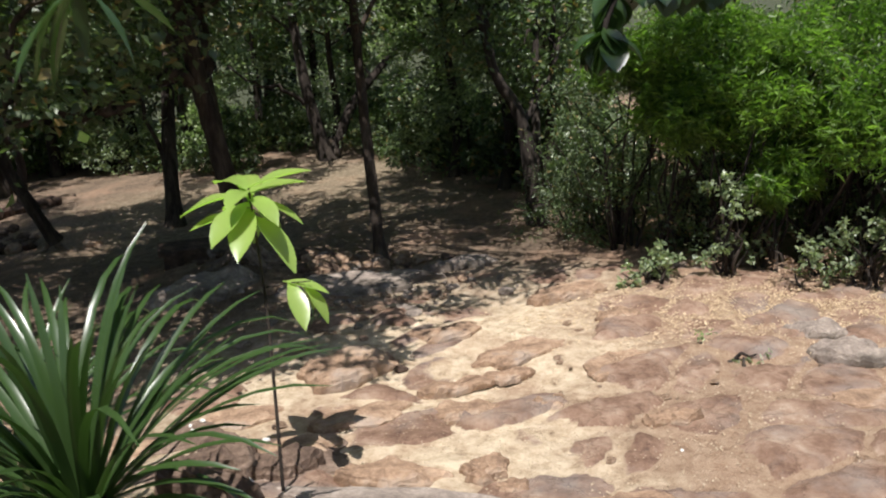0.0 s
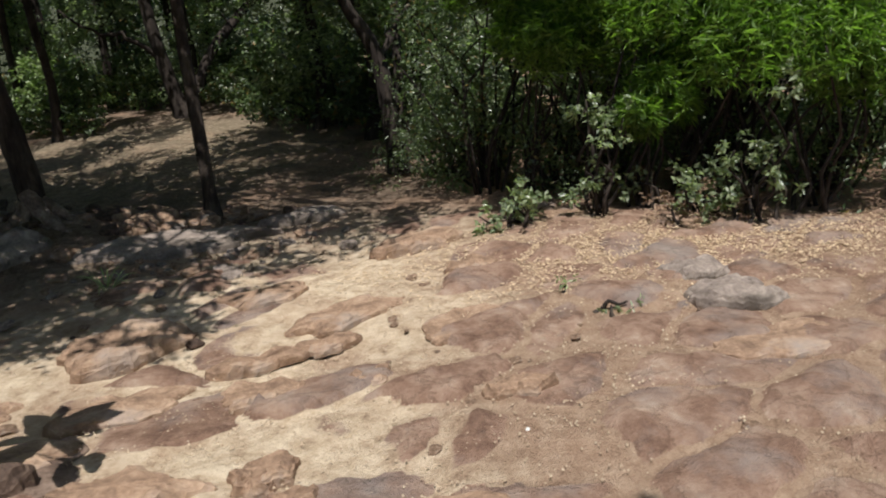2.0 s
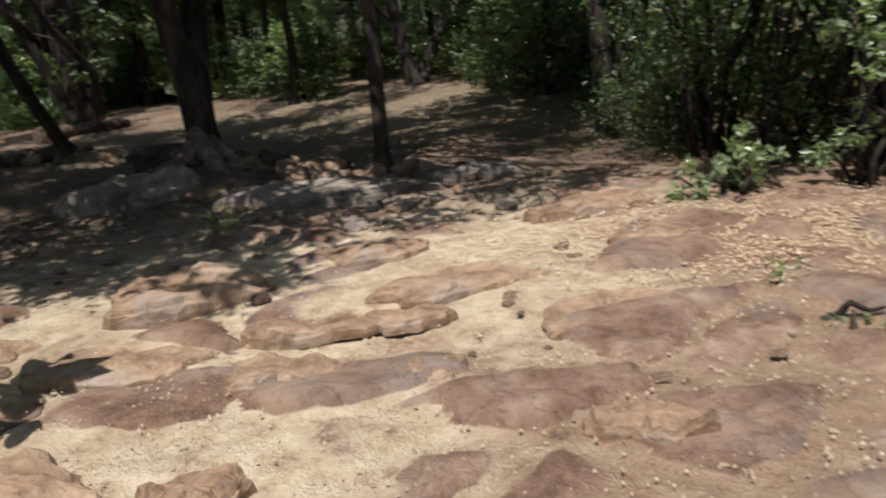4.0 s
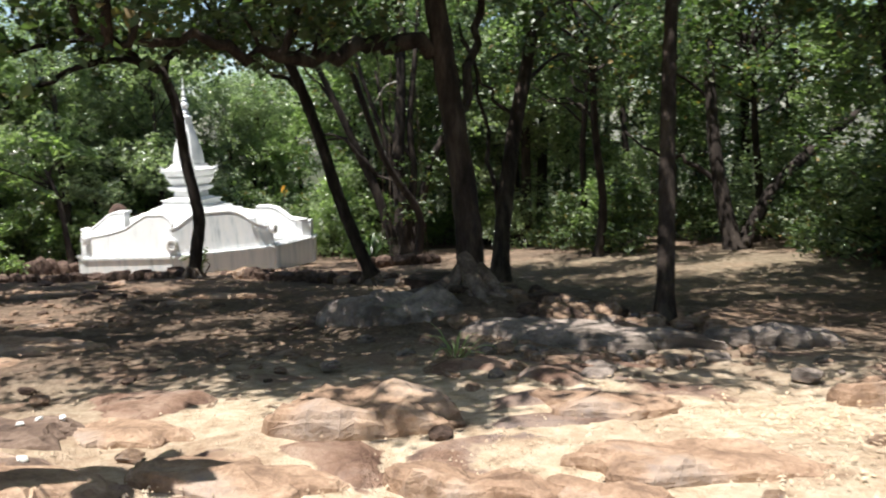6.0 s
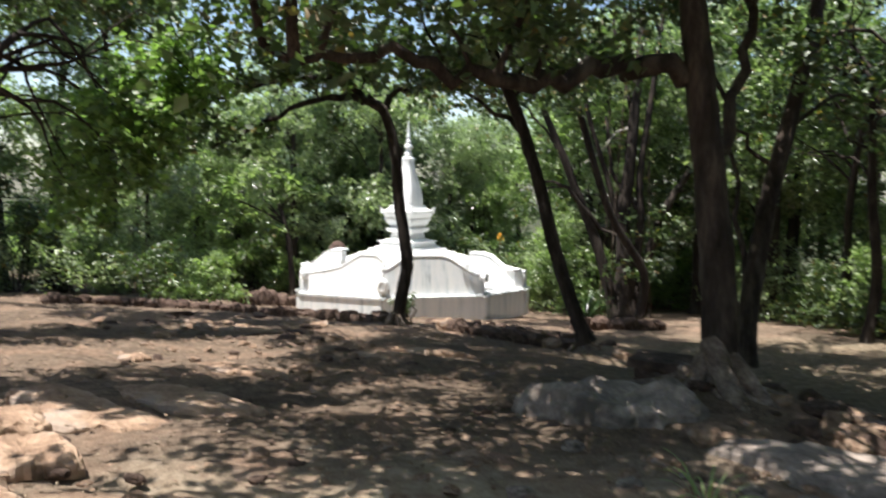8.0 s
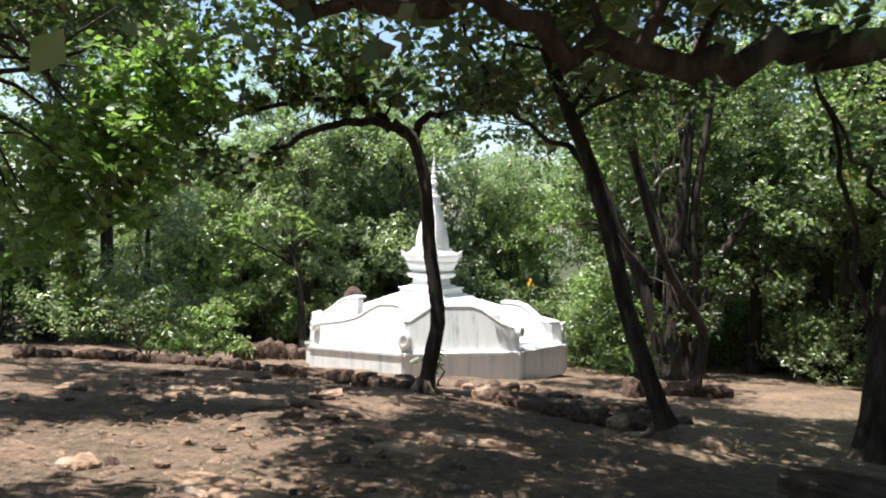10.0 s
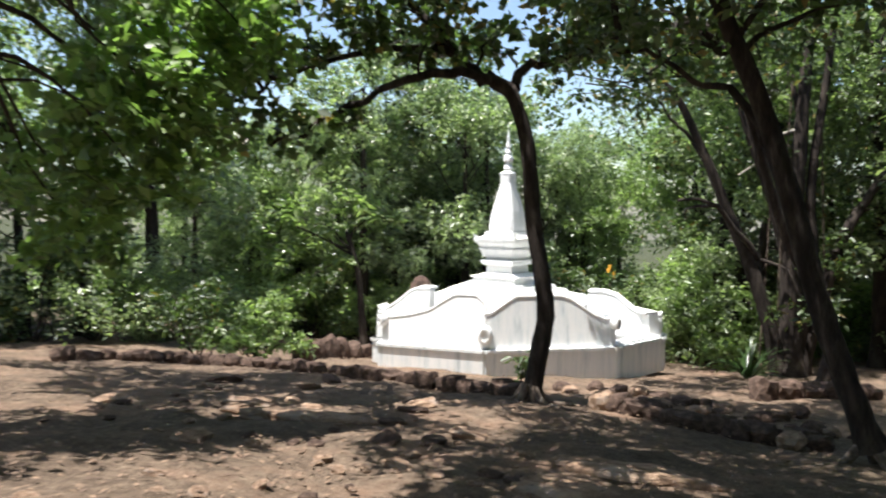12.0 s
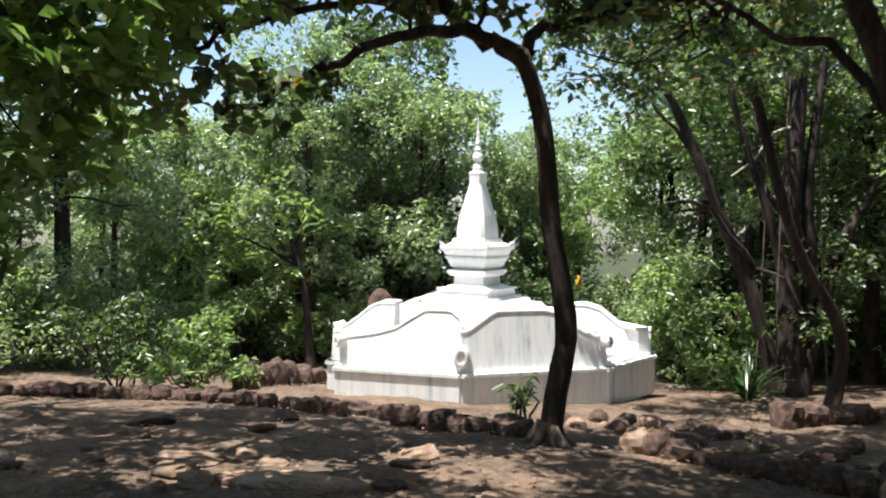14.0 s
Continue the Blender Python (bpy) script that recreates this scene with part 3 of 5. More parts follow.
def wall_run(ob, a, b, tops, thick=0.34, name="wall_panel", batter=0.13, mat=None):
    """One run of the low wall from a to b with a scalloped top: (share of the run, height)."""
    a, b = Vector((*a, 0)), Vector((*b, 0))
    d = (b - a)
    L = d.length
    d.normalize()
    out = Vector((d.y, -d.x, 0))
    o = Vector((ob.location.x, ob.location.y, 0))
    bm = bmesh.new()
    xs = np.linspace(0, 1, 33)
    hs = np.interp(xs, [t[0] for t in tops], [t[1] for t in tops])
    front, back = [], []
    for s, h in zip(xs, hs):
        p = a + d * (L * s) - o
        for lst, k in ((front, 0.0), (back, -thick)):
            q = p + out * k
            # the upper face leans back so that it takes more sun
            lean = out * (-batter * max(0.0, h - 0.6) if k == 0.0 else 0.0)
            lst.append((bm.verts.new((q.x, q.y, -0.25)), bm.verts.new((q.x, q.y, min(h, 0.6))), bm.verts.new((q.x + lean.x, q.y + lean.y, h))))
    for i in range(len(xs) - 1):
        for j in (0, 1):
            bm.faces.new((front[i][j], front[i + 1][j], front[i + 1][j + 1], front[i][j + 1]))
            bm.faces.new((back[i + 1][j], back[i][j], back[i][j + 1], back[i + 1][j + 1]))
        bm.faces.new((front[i][2], front[i + 1][2], back[i + 1][2], back[i][2]))
    for i in (0, -1):
        f = (front[i][0], front[i][1], front[i][2], back[i][2], back[i][1], back[i][0])
        bm.faces.new(f if i == 0 else f[::-1])
    run = part(name, bm_mesh(name, bm, mat or M_PLASTER), ob)
    # rounded coping that follows the scalloped top
    bm = bmesh.new()
    rings = []
    for s, h in zip(xs, hs):
        p = a + d * (L * s) - o - out * (batter * max(0.0, h - 0.6))
        ring = []
        for k, z in ((0.012, -0.05), (0.02, -0.015), (0.008, 0.02), (-thick, 0.02), (-thick - 0.02, -0.015), (-thick - 0.012, -0.05)):
            q = p + out * k
            ring.append(bm.verts.new((q.x, q.y, h + z)))
        rings.append(ring)
    for r0, r1 in zip(rings, rings[1:]):
        for k in range(6):
            bm.faces.new((r0[k], r1[k], r1[(k + 1) % 6], r0[(k + 1) % 6]))
    bm.faces.new(rings[0])
    bm.faces.new(rings[-1][::-1])
    bmesh.ops.recalc_face_normals(bm, faces=bm.faces[:])
    part("coping", bm_mesh("coping", bm, M_PLASTER), run)
    # projecting foot and string course
    for zz0, zz1, proud, nm in ((-0.25, 0.52, 0.075, "footing"), (0.52, 0.60, 0.11, "string_course")):
        bm = bmesh.new()
        c = [a - o, b - o, b - o - out * thick, a - o - out * thick]
        grow = [(-d + out), (d + out), (d - out), (-d - out)]
        lo = [bm.verts.new(((p + g * proud).x, (p + g * proud).y, zz0)) for p, g in zip(c, grow)]
        hi = [bm.verts.new(((p + g * proud).x, (p + g * proud).y, zz1)) for p, g in zip(c, grow)]
        for k in range(4):
            bm.faces.new((lo[k], lo[(k + 1) % 4], hi[(k + 1) % 4], hi[k]))
        bm.faces.new(hi)
        part(nm, bm_mesh(nm, bm, M_PLASTER_STREAKED_SHADE, 0.015), run)
    return run


def stupa_wall():
    ob = thing("enclosure_wall", (AXIS.x, AXIS.y, BASE_Z), "whitewashed low wall with scalloped top and rain streaks", "wall")
    bl, bf, br, bfar = (-20.80, 13.60), (-19.0, 15.42), (-18.24, 18.43), (-18.9, 20.25)
    low, high = 1.2, 1.78
    wall_run(ob, bl, bf, [(0, low + 0.1), (0.06, low), (0.3, low + 0.1), (0.46, 1.42), (0.58, 1.62), (0.7, 1.80), (0.9, 1.80), (0.97, 1.66), (1, 1.5)])
    # this run faces away from the sun; its plaster has shade in the colour
    wall_run(ob, bf, br, [(0, low + 0.2), (0.05, low + 0.2), (0.24, high), (0.58, high), (0.66, 1.70), (0.84, 1.32), (0.92, low + 0.02), (1, low + 0.06)], mat=M_PLASTER_STREAKED_SHADE)
    wall_run(ob, br, bfar, [(0, 0.62), (1, 0.62)])
    wing_l0, wing_l1, wing_r0 = (-21.50, 13.70), (-20.54, 14.66), (-20.18, 18.93)
    wall_run(ob, wing_r0, bfar, [(0, 1.64), (0.22, 1.64), (0.38, 1.64 - 0.08), (0.62, 1.64 - 0.42), (0.82, 1.64 - 0.58), (0.93, 1.64 - 0.55), (1, 1.64 - 0.5)], 0.5)
    wall_run(ob, wing_l0, wing_l1, [(0, 1.36), (0.08, 1.28), (0.2, 1.34), (0.42, 1.55), (0.6, 1.76), (0.74, 1.84), (1, 1.84)], 0.5)
    far_l, far_r = (-26.0, 17.6), (-25.0, 20.8)
    wall_run(ob, far_r, far_l, [(0, low), (0.5, high), (1, low)])
    wall_run(ob, far_l, wing_l0, [(0, low), (1, low)])
    wall_run(ob, bfar, far_r, [(0, low), (1, low)])
    # scrolled ends at the wall corners
    for (cx, cy), zc, rr in ((bf, 0.92, 0.16), (br, 1.12, 0.1), (bl, 1.12, 0.1)):
        bm = bmesh.new()
        d = (Vector((cx, cy, 0)) - AXIS).normalized()
        for ring, (off, rad) in enumerate(((-0.25, 1.0), (0.06, 1.0), (0.09, 0.75), (0.09, 0.55), (0.05, 0.5))):
            for k in range(20):
                a = 2 * math.pi * k / 20
                side = Vector((-d.y, d.x, 0))
                q = Vector((cx, cy, 0)) - Vector((AXIS.x, AXIS.y, 0)) + d * off + side * (math.cos(a) * rad * rr) + Vector((0, 0, zc + math.sin(a) * rad * rr * 1.35))
                bm.verts.new(q)
        bm.verts.ensure_lookup_table()
        for ring in range(4):
            for k in range(20):
                a, b = ring * 20 + k, ring * 20 + (k + 1) % 20
                bm.faces.new([bm.verts[v] for v in (a, b, b + 20, a + 20)])
        bm.faces.new([bm.verts[80 + k] for k in range(20)])
        bmesh.ops.recalc_face_normals(bm, faces=bm.faces[:])
        part("scroll", bm_mesh("scroll", bm, M_PLASTER), ob)
    return ob


stupa()
stupa_wall()

# ---- standing trees ----
tree("fork_tree", "dark-barked forked tree growing beside the stone kerb", (-13.63, 13.49, -1.44),
     [(0.01, 0.02, -0.03), (0.02, 0.10, 0.59), (0.05, 0.22, 1.27), (-0.01, 0.17, 1.95), (-0.09, 0.08, 2.64), (-0.14, 0.05, 3.33), (-0.20, -0.02, 3.98), (-0.33, -0.21, 4.67)], 0.145, 0.10,
     [([(-0.31, -0.18, 4.56), (-0.70, -0.50, 4.88), (-1.00, -0.85, 5.26), (-1.31, -1.20, 5.78), (-1.70, -1.70, 6.40)], 0.12, 0.05),
      ([(-0.38, -0.31, 4.70), (-0.45, -1.13, 4.82), (-0.51, -1.96, 4.53), (-0.60, -2.87, 4.11), (-0.67, -3.72, 3.65)], 0.09, 0.025),
      ([(-0.29, -0.14, 4.63), (-0.48, 0.20, 5.04), (-0.38, 1.11, 5.28), (-0.24, 1.90, 5.88)], 0.09, 0.04),
      ([(-1.00, -0.85, 5.26), (-1.06, -1.65, 5.26), (-1.12, -2.70, 4.98), (-1.19, -3.80, 4.51), (-1.27, -4.44, 4.23)], 0.06, 0.02)],
     [((-0.82, -3.55, 3.92), 0.75, 170), ((-0.70, -2.84, 4.19), 0.5, 110), ((-1.19, -4.25, 4.35), 0.8, 240), ((-1.31, -3.07, 5.17), 0.4, 60), ((-1.13, -2.24, 5.28), 0.4, 50),
      ((-1.21, -4.23, 5.03), 0.9, 300), ((-1.08, -1.63, 5.81), 1.0, 380), ((-0.52, 0.65, 5.79), 0.8, 250), ((-0.34, 1.67, 5.58), 0.7, 220), ((-0.79, -0.52, 6.56), 1.3, 500), ((-0.95, -2.43, 6.57), 1.4, 500),
      ((-0.28, 1.93, 7.06), 1.3, 500), ((-1.05, -3.78, 6.26), 1.3, 500), ((-0.50, -0.25, 7.77), 1.6, 600), ((-0.16, 2.89, 4.98), 0.5, 90),
      ((-0.9, -0.9, 5.3), 0.45, 110), ((-0.5, -1.5, 5.2), 0.4, 80), ((-0.35, 0.7, 5.3), 0.45, 110), ((-0.3, 1.4, 5.5), 0.5, 130), ((-0.7, -0.3, 5.5), 0.5, 120), ((-0.9, -2.4, 5.4), 0.5, 110), ((-1.0, -3.2, 5.1), 0.5, 110)],
     0.20, 0.75, M_BARK, M_LEAF, 3, roots=6)

tree("leaning_tree", "dark leaning tree trunk beside the stupa", (-9.50, 15.30, -1.37),
     [(0.01, 0.06, 0.22), (-0.16, -0.15, 0.90), (-0.38, -0.41, 1.89), (-0.58, -0.61, 2.95), (-0.81, -0.86, 4.01), (-0.97, -1.08, 4.65), (-1.21, -1.36, 5.59)], 0.14, 0.09,
     [([(-0.68, -0.72, 3.42), (-1.34, -0.78, 4.09), (-1.98, -1.06, 4.54), (-2.61, -1.57, 4.87)], 0.06, 0.02)],
     [((-1.29, -1.52, 5.59), 1.4, 600), ((-0.76, -0.46, 5.89), 1.4, 600), ((-2.19, -1.56, 5.23), 1.0, 350), ((-0.37, 0.13, 5.07), 0.9, 300), ((-0.95, -0.70, 6.65), 1.6, 700), ((-2.32, -2.26, 6.45), 1.3, 500)],
     0.16, 0.6, M_BARK, M_LEAF, 5, roots=3)

rc = np.random.RandomState(77)
# wide crown over the mound, clumps added to cast shade, gaps letting sun through
SHADE_CLUMPS = []
for k in range(470):
    x, y = rc.uniform(-13.5, 3.0), rc.uniform(5.0, 18.0)
    edge = 6.15 + 0.8 * (x + 1.8) + 0.6 * (x > -1) if x > -7.0 else 7.4 + 0.15 * (-7.0 - x)
    share = 0.9 if x < -7.5 else 0.7 if y > 14 else 0.6 if y > 8.4 and x > -4.5 else 1.0
    if y > max(edge, 5.9) and not (x > 0.6 and y > 11.5) and rc.uniform() < share:
        SHADE_CLUMPS.append(((x + 3.75, y - 12.3, rc.uniform(5.4, 7.6)), rc.uniform(0.55, 0.95), 330 if x > -6 else 500))
tree("main_tree", "large dark tree with spreading surface roots on a rock mound", (-3.75, 12.30, -0.08),
     [(0.03, 0.03, -0.04), (-0.06, 0.08, 0.64), (-0.19, 0.09, 1.49), (-0.34, 0.08, 2.34), (-0.46, 0.07, 3.02), (-0.58, 0.05, 3.70), (-0.80, -0.02, 4.77), (-0.88, 0.24, 6.20)], 0.175, 0.10,
     [([(-0.44, 0.06, 2.85), (-0.72, -0.40, 2.89), (-0.74, -1.24, 2.79), (-0.68, -1.97, 2.60), (-0.72, -2.58, 2.75), (-0.79, -3.28, 2.73), (-0.94, -3.89, 2.82)], 0.11, 0.03),
      ([(-0.23, 0.08, 1.66), (-0.45, 0.48, 2.37), (-0.67, 0.91, 3.12), (-0.91, 1.35, 4.06), (-1.00, 1.71, 5.19)], 0.07, 0.04)],
     [((-0.63, -2.53, 3.07), 0.9, 260), ((-0.63, -1.33, 3.21), 0.8, 220), ((-0.53, -1.75, 3.87), 1.3, 480), ((-0.41, -3.15, 3.73), 1.5, 560),
      ((-0.74, 0.08, 4.78), 1.5, 1000), ((-0.27, 1.73, 4.41), 1.3, 700), ((-0.77, -0.70, 5.63), 1.8, 1300), ((-1.25, 1.73, 6.79), 1.8, 1300), ((-0.63, -2.57, 5.07), 1.8, 1200),
      ((-0.23, -4.27, 3.56), 1.6, 560), ((0.49, -3.92, 4.10), 1.8, 700)] + SHADE_CLUMPS,
     0.13, 0.65, M_BARK_BROWN, M_LEAF, 7, roots=7, big_roots=[
         ([(-0.02, -0.02, 0.38), (0.16, -0.12, 0.16), (0.42, -0.22, -0.02), (0.66, -0.32, -0.14), (0.88, -0.46, -0.26)], 0.12), ([(0.06, 0.06, 0.26), (0.30, 0.06, 0.10), (0.58, 0.02, -0.06), (0.90, -0.06, -0.2), (1.15, 0.0, -0.3)], 0.10),
         ([(-0.06, -0.04, 0.18), (-0.14, -0.42, 0.03), (-0.35, -0.96, -0.02), (-0.51, -1.25, -0.08)], 0.08)])

tree("slim_tree", "slim straight grey-brown tree trunk standing alone", (-1.72, 13.30, -0.36),
     [(0.02, -0.00, -0.04), (-0.11, 0.23, 0.87), (-0.26, 0.47, 1.85), (-0.40, 0.72, 2.83), (-0.56, 1.07, 4.13), (-0.64, 1.54, 5.55), (-0.78, 1.85, 6.72)], 0.105, 0.06,
     [([(-0.48, 0.90, 3.48), (-0.22, 1.39, 4.23), (0.23, 2.00, 4.90), (0.59, 2.49, 5.44)], 0.05, 0.02)],
     [((-0.86, 1.55, 6.09), 1.4, 600), ((0.27, 2.24, 5.47), 1.2, 500), ((-1.60, 0.79, 5.64), 1.2, 500), ((-0.92, 1.99, 7.38), 1.5, 600), ((-0.69, 0.25, 4.37), 0.8, 250)],
     0.14, 0.6, M_BARK_BROWN, M_LEAF, 9)

tree("back_tree", "brown tree trunk leaning behind the large tree", (-7.90, 17.20, -1.38),
     [(0.10, 0.16, -0.02), (0.02, 0.44, 1.48), (-0.01, 0.81, 3.03), (0.01, 1.29, 4.69), (-0.00, 1.72, 6.34), (-0.24, 1.91, 8.50)], 0.19, 0.09,
     [([(0.02, 0.37, 1.27), (-0.44, 0.53, 2.48), (-0.83, 0.66, 3.85), (-1.35, 0.61, 5.36)], 0.06, 0.03), ([(0.03, 0.96, 3.34), (-0.36, 0.45, 3.84), (-0.78, 0.06, 4.95)], 0.05, 0.02)],
     [((0.32, 0.98, 5.23), 0.8, 260), ((0.43, 2.89, 4.46), 0.9, 260), ((-0.72, 1.58, 4.43), 0.7, 160), ((0.89, 3.47, 5.20), 1.0, 300), ((-0.05, 1.95, 7.48), 1.5, 500), ((-1.81, 0.92, 7.17), 1.3, 400), ((0.46, 4.74, 7.52), 1.4, 400), ((0.21, 2.94, 9.56), 1.6, 500)],
     0.17, 0.65, M_BARK_BROWN, M_LEAF, 15)

stemmed = tree("many_stemmed_tree", "dark many-stemmed tree with climbing vines", (-17.60, 23.20, -2.73),
     [(0.01, 0.02, -0.01), (-0.05, 0.06, 1.70), (-0.13, 0.05, 3.41), (-0.12, 0.21, 5.11), (-0.14, 0.40, 7.48), (-0.15, 0.58, 9.84)], 0.30, 0.10,
     [([(-0.97, 0.03, 9.61), (-0.16, 0.25, 6.43)], 0.05, 0.07), ([(0.04, 0.41, 3.53), (-0.61, -0.14, 4.74), (-0.93, -0.17, 6.50)], 0.08, 0.04),
      ([(-0.46, -0.67, 2.89), (-0.67, -1.88, 4.21), (-0.92, -2.83, 4.34)], 0.08, 0.03), ([(-1.05, -1.67, 5.14), (-1.68, -2.81, 6.73), (-2.51, -4.45, 7.27)], 0.05, 0.02)],
     [((-1.09, -1.47, 8.29), 1.5, 420), ((0.59, -0.34, 8.03), 1.5, 420), ((-1.85, -3.01, 8.31), 1.4, 400), ((0.52, 1.68, 6.94), 1.3, 380), ((-2.69, -2.64, 6.19), 1.2, 300), ((-1.17, -1.41, 10.65), 1.8, 500), ((-0.02, 0.96, 11.02), 1.8, 500),
      ((-1.27, 0.22, 5.88), 1.2, 300), ((-0.32, 2.06, 4.75), 1.1, 300), ((0.52, 2.55, 4.04), 1.1, 300), ((-2.69, -1.75, 3.53), 1.0, 260), ((0.57, -0.05, 1.77), 0.8, 240), ((0.56, 0.51, 3.15), 0.9, 240)],
     0.20, 0.45, M_BARK, M_LEAF, 17,
     trunks=[([(-0.08, -0.16, -0.01), (-0.44, -0.69, 2.23), (-0.78, -1.24, 3.82), (-1.19, -1.90, 5.66), (-1.58, -2.57, 7.12), (-2.18, -3.72, 7.92)], 0.2, 0.05),
             ([(0.10, 0.19, -0.01), (0.27, 0.72, 1.95), (0.45, 1.23, 3.52), (0.76, 1.98, 4.83), (1.12, 2.84, 6.13)], 0.2, 0.06),
             ([(0.04, 0.07, -0.01), (0.13, 0.50, 2.74), (0.03, 0.50, 4.72), (0.09, 0.87, 7.47), (0.13, 1.17, 10.10)], 0.17, 0.06),
             ([(-0.14, -0.28, -0.01), (-0.12, -0.04, 2.22), (-0.39, -0.40, 4.33), (-0.81, -1.04, 6.71), (-1.01, -1.21, 9.34)], 0.12, 0.05)])

dead = smooth_path([(-0.76, -1.09, 4.97), (-0.54, -0.61, 5.36), (-0.38, -0.24, 5.91), (-0.18, 0.18, 6.10)], 4)
part("dead_branch", mesh_of("dead_branch", *tube(dead, np.linspace(0.02, 0.045, len(dead)), 7, 0.1), M_PALE, True), stemmed, "bleached dead branch")
for pts in (([(-0.55, -0.42, 7.75), (-0.39, -0.39, 4.46), (-0.34, -0.69, -0.00)]), ([(0.05, 0.74, 7.08), (0.22, 0.76, 3.53), (0.42, 0.84, -0.15)]), ([(0.17, -0.35, 7.36), (0.12, -0.54, 3.81), (0.22, -0.70, -0.02)])):
    vine = smooth_path(pts, 6)
    part("vine", mesh_of("vine", *tube(vine, [0.018] * len(vine), 5, 0.2), M_BARK_PALE, True), stemmed)

tree("edge_tree", "dark forked tree at the thicket edge", (1.00, 15.50, -0.33),
     [(-0.15, -0.12, 0.00), (-0.32, 0.08, 0.92), (-0.49, 0.25, 1.74), (-0.73, 0.26, 2.30), (-1.04, 0.19, 2.80), (-1.37, 0.33, 3.90)], 0.17, 0.07,
     [([(-0.47, 0.24, 1.67), (-0.39, 0.50, 2.20), (-0.05, 0.91, 2.58), (0.07, 1.31, 3.37)], 0.07, 0.03)],
     [((-1.35, 0.28, 3.70), 1.2, 500), ((-0.15, 1.13, 3.39), 1.2, 500), ((-0.94, 1.61, 2.79), 0.7, 160), ((-0.71, 1.04, 4.38), 1.5, 600), ((-2.05, 1.47, 3.04), 0.9, 200)],
     0.15, 0.5, M_BARK, M_LEAF, 19, trunks=[([(-0.14, 1.22, -0.03), (-0.29, 1.51, 1.10), (-0.37, 1.83, 2.14), (-0.44, 2.35, 3.71)], 0.11, 0.06)])

tree("bent_tree", "bent dark tree with a leaning second stem at the clearing", (-6.85, 26.07, -1.75),
     [(0.02, -0.01, -0.09), (-0.52, 0.04, 1.88), (-0.87, 0.19, 3.68), (-1.12, 0.48, 5.63), (-0.95, 1.21, 7.89)], 0.24, 0.08,
     [([(-0.44, 0.06, 1.72), (-1.19, -0.42, 2.41), (-1.83, -0.93, 2.61), (-2.64, -1.46, 3.30)], 0.09, 0.03)],
     [((-1.46, 0.44, 6.62), 1.4, 360), ((0.45, 2.00, 6.19), 1.4, 360), ((2.14, 3.29, 5.44), 1.2, 300), ((-3.16, -1.53, 4.79), 1.2, 300), ((-1.06, 1.41, 9.02), 1.8, 500), ((1.49, 3.48, 8.39), 1.8, 500), ((0.32, 2.48, 3.23), 1.2, 300)],
     0.22, 0.45, M_BARK, M_LEAF, 23, trunks=[([(0.10, 0.07, -0.09), (0.63, 0.98, 1.66), (1.39, 1.95, 2.82), (2.44, 3.24, 4.21), (2.83, 4.05, 6.05)], 0.2, 0.07)])

tree("frangipani_tree", "small tree with long bright green leaves behind the stupa", (-26.00, 16.60, -3.09),
     [(-0.77, -1.57, 0.08), (-0.87, -1.63, 1.58), (-0.98, -1.75, 2.74), (-1.16, -2.02, 3.74)], 0.13, 0.06, (),
     [((-1.07, -1.78, 4.40), 0.75, 150), ((-1.49, -2.69, 3.75), 0.7, 130), ((-0.70, -1.04, 4.23), 0.6, 110), ((-1.87, -3.42, 4.25), 0.8, 150), ((-1.23, -2.27, 2.58), 0.6, 110), ((-2.06, -3.90, 3.10), 0.8, 150), ((-2.59, -4.93, 3.77), 0.8, 160), ((-1.65, -3.19, 1.93), 0.6, 110)],
     0.42, 0.26, M_BARK, M_LEAF_BRIGHT, 25)


# ---- woods all round ----
def plain_tree(name, seed, height, spread, foliage, leaf, width, label, n=330, bark=None, group="woodland trees"):
    rng = np.random.RandomState(seed)
    bend = rng.normal(size=2) * 0.35
    trunk = [(0, 0, -0.2), (bend[0] * 0.3, bend[1] * 0.3, height * 0.25), (bend[0], bend[1], height * 0.55), (bend[0] * 1.6, bend[1] * 1.4, height * 0.85)]
    clumps = []
    for k in range(22):
        a, r = rng.uniform(0, 2 * math.pi), spread * rng.uniform(0.1, 1.0) ** 0.6
        z = height * rng.uniform(0.22, 1.0)
        clumps.append(((bend[0] + r * math.cos(a), bend[1] + r * math.sin(a), z), spread * rng.uniform(0.3, 0.5), n))
    return tree(name, label, (0, 0, 0), trunk, 0.12 + 0.012 * height, 0.05, (), clumps, leaf, width, bark or M_BARK, foliage, seed, group=group)


rng = np.random.RandomState(11)
kinds = [plain_tree("woodland_tree", 21, 10.5, 2.7, M_LEAF_GREY, 0.24, 0.5, "grey-green woodland tree with a loose crown"),
         plain_tree("woodland_tree", 22, 12.5, 3.0, M_LEAF, 0.26, 0.55, "tall dark-stemmed woodland tree with a broad crown"),
         plain_tree("woodland_tree", 23, 8.5, 2.6, M_LEAF_BRIGHT, 0.22, 0.45, "fresh green woodland tree, leaf colour lightened as if sunlit"),
         plain_tree("woodland_tree", 24, 11.5, 2.3, M_LEAF_GREY, 0.22, 0.45, "slender grey-green woodland tree")]


def undergrowth(name, seed, r, h, foliage, leaf, width, label, n=300, k=9, category="bush", group="undergrowth"):
    rg = np.random.RandomState(seed)
    cl = []
    for i in range(k):
        a, q = rg.uniform(0, 2 * math.pi), r * rg.uniform(0, 1) ** 0.5
        cl.append(((q * math.cos(a), q * math.sin(a), h * rg.uniform(0.2, 0.9)), r * rg.uniform(0.35, 0.55), n))
    return bush(name, label, (0, 0, 0), cl, leaf, foliage, seed, width, group=group, category=category)


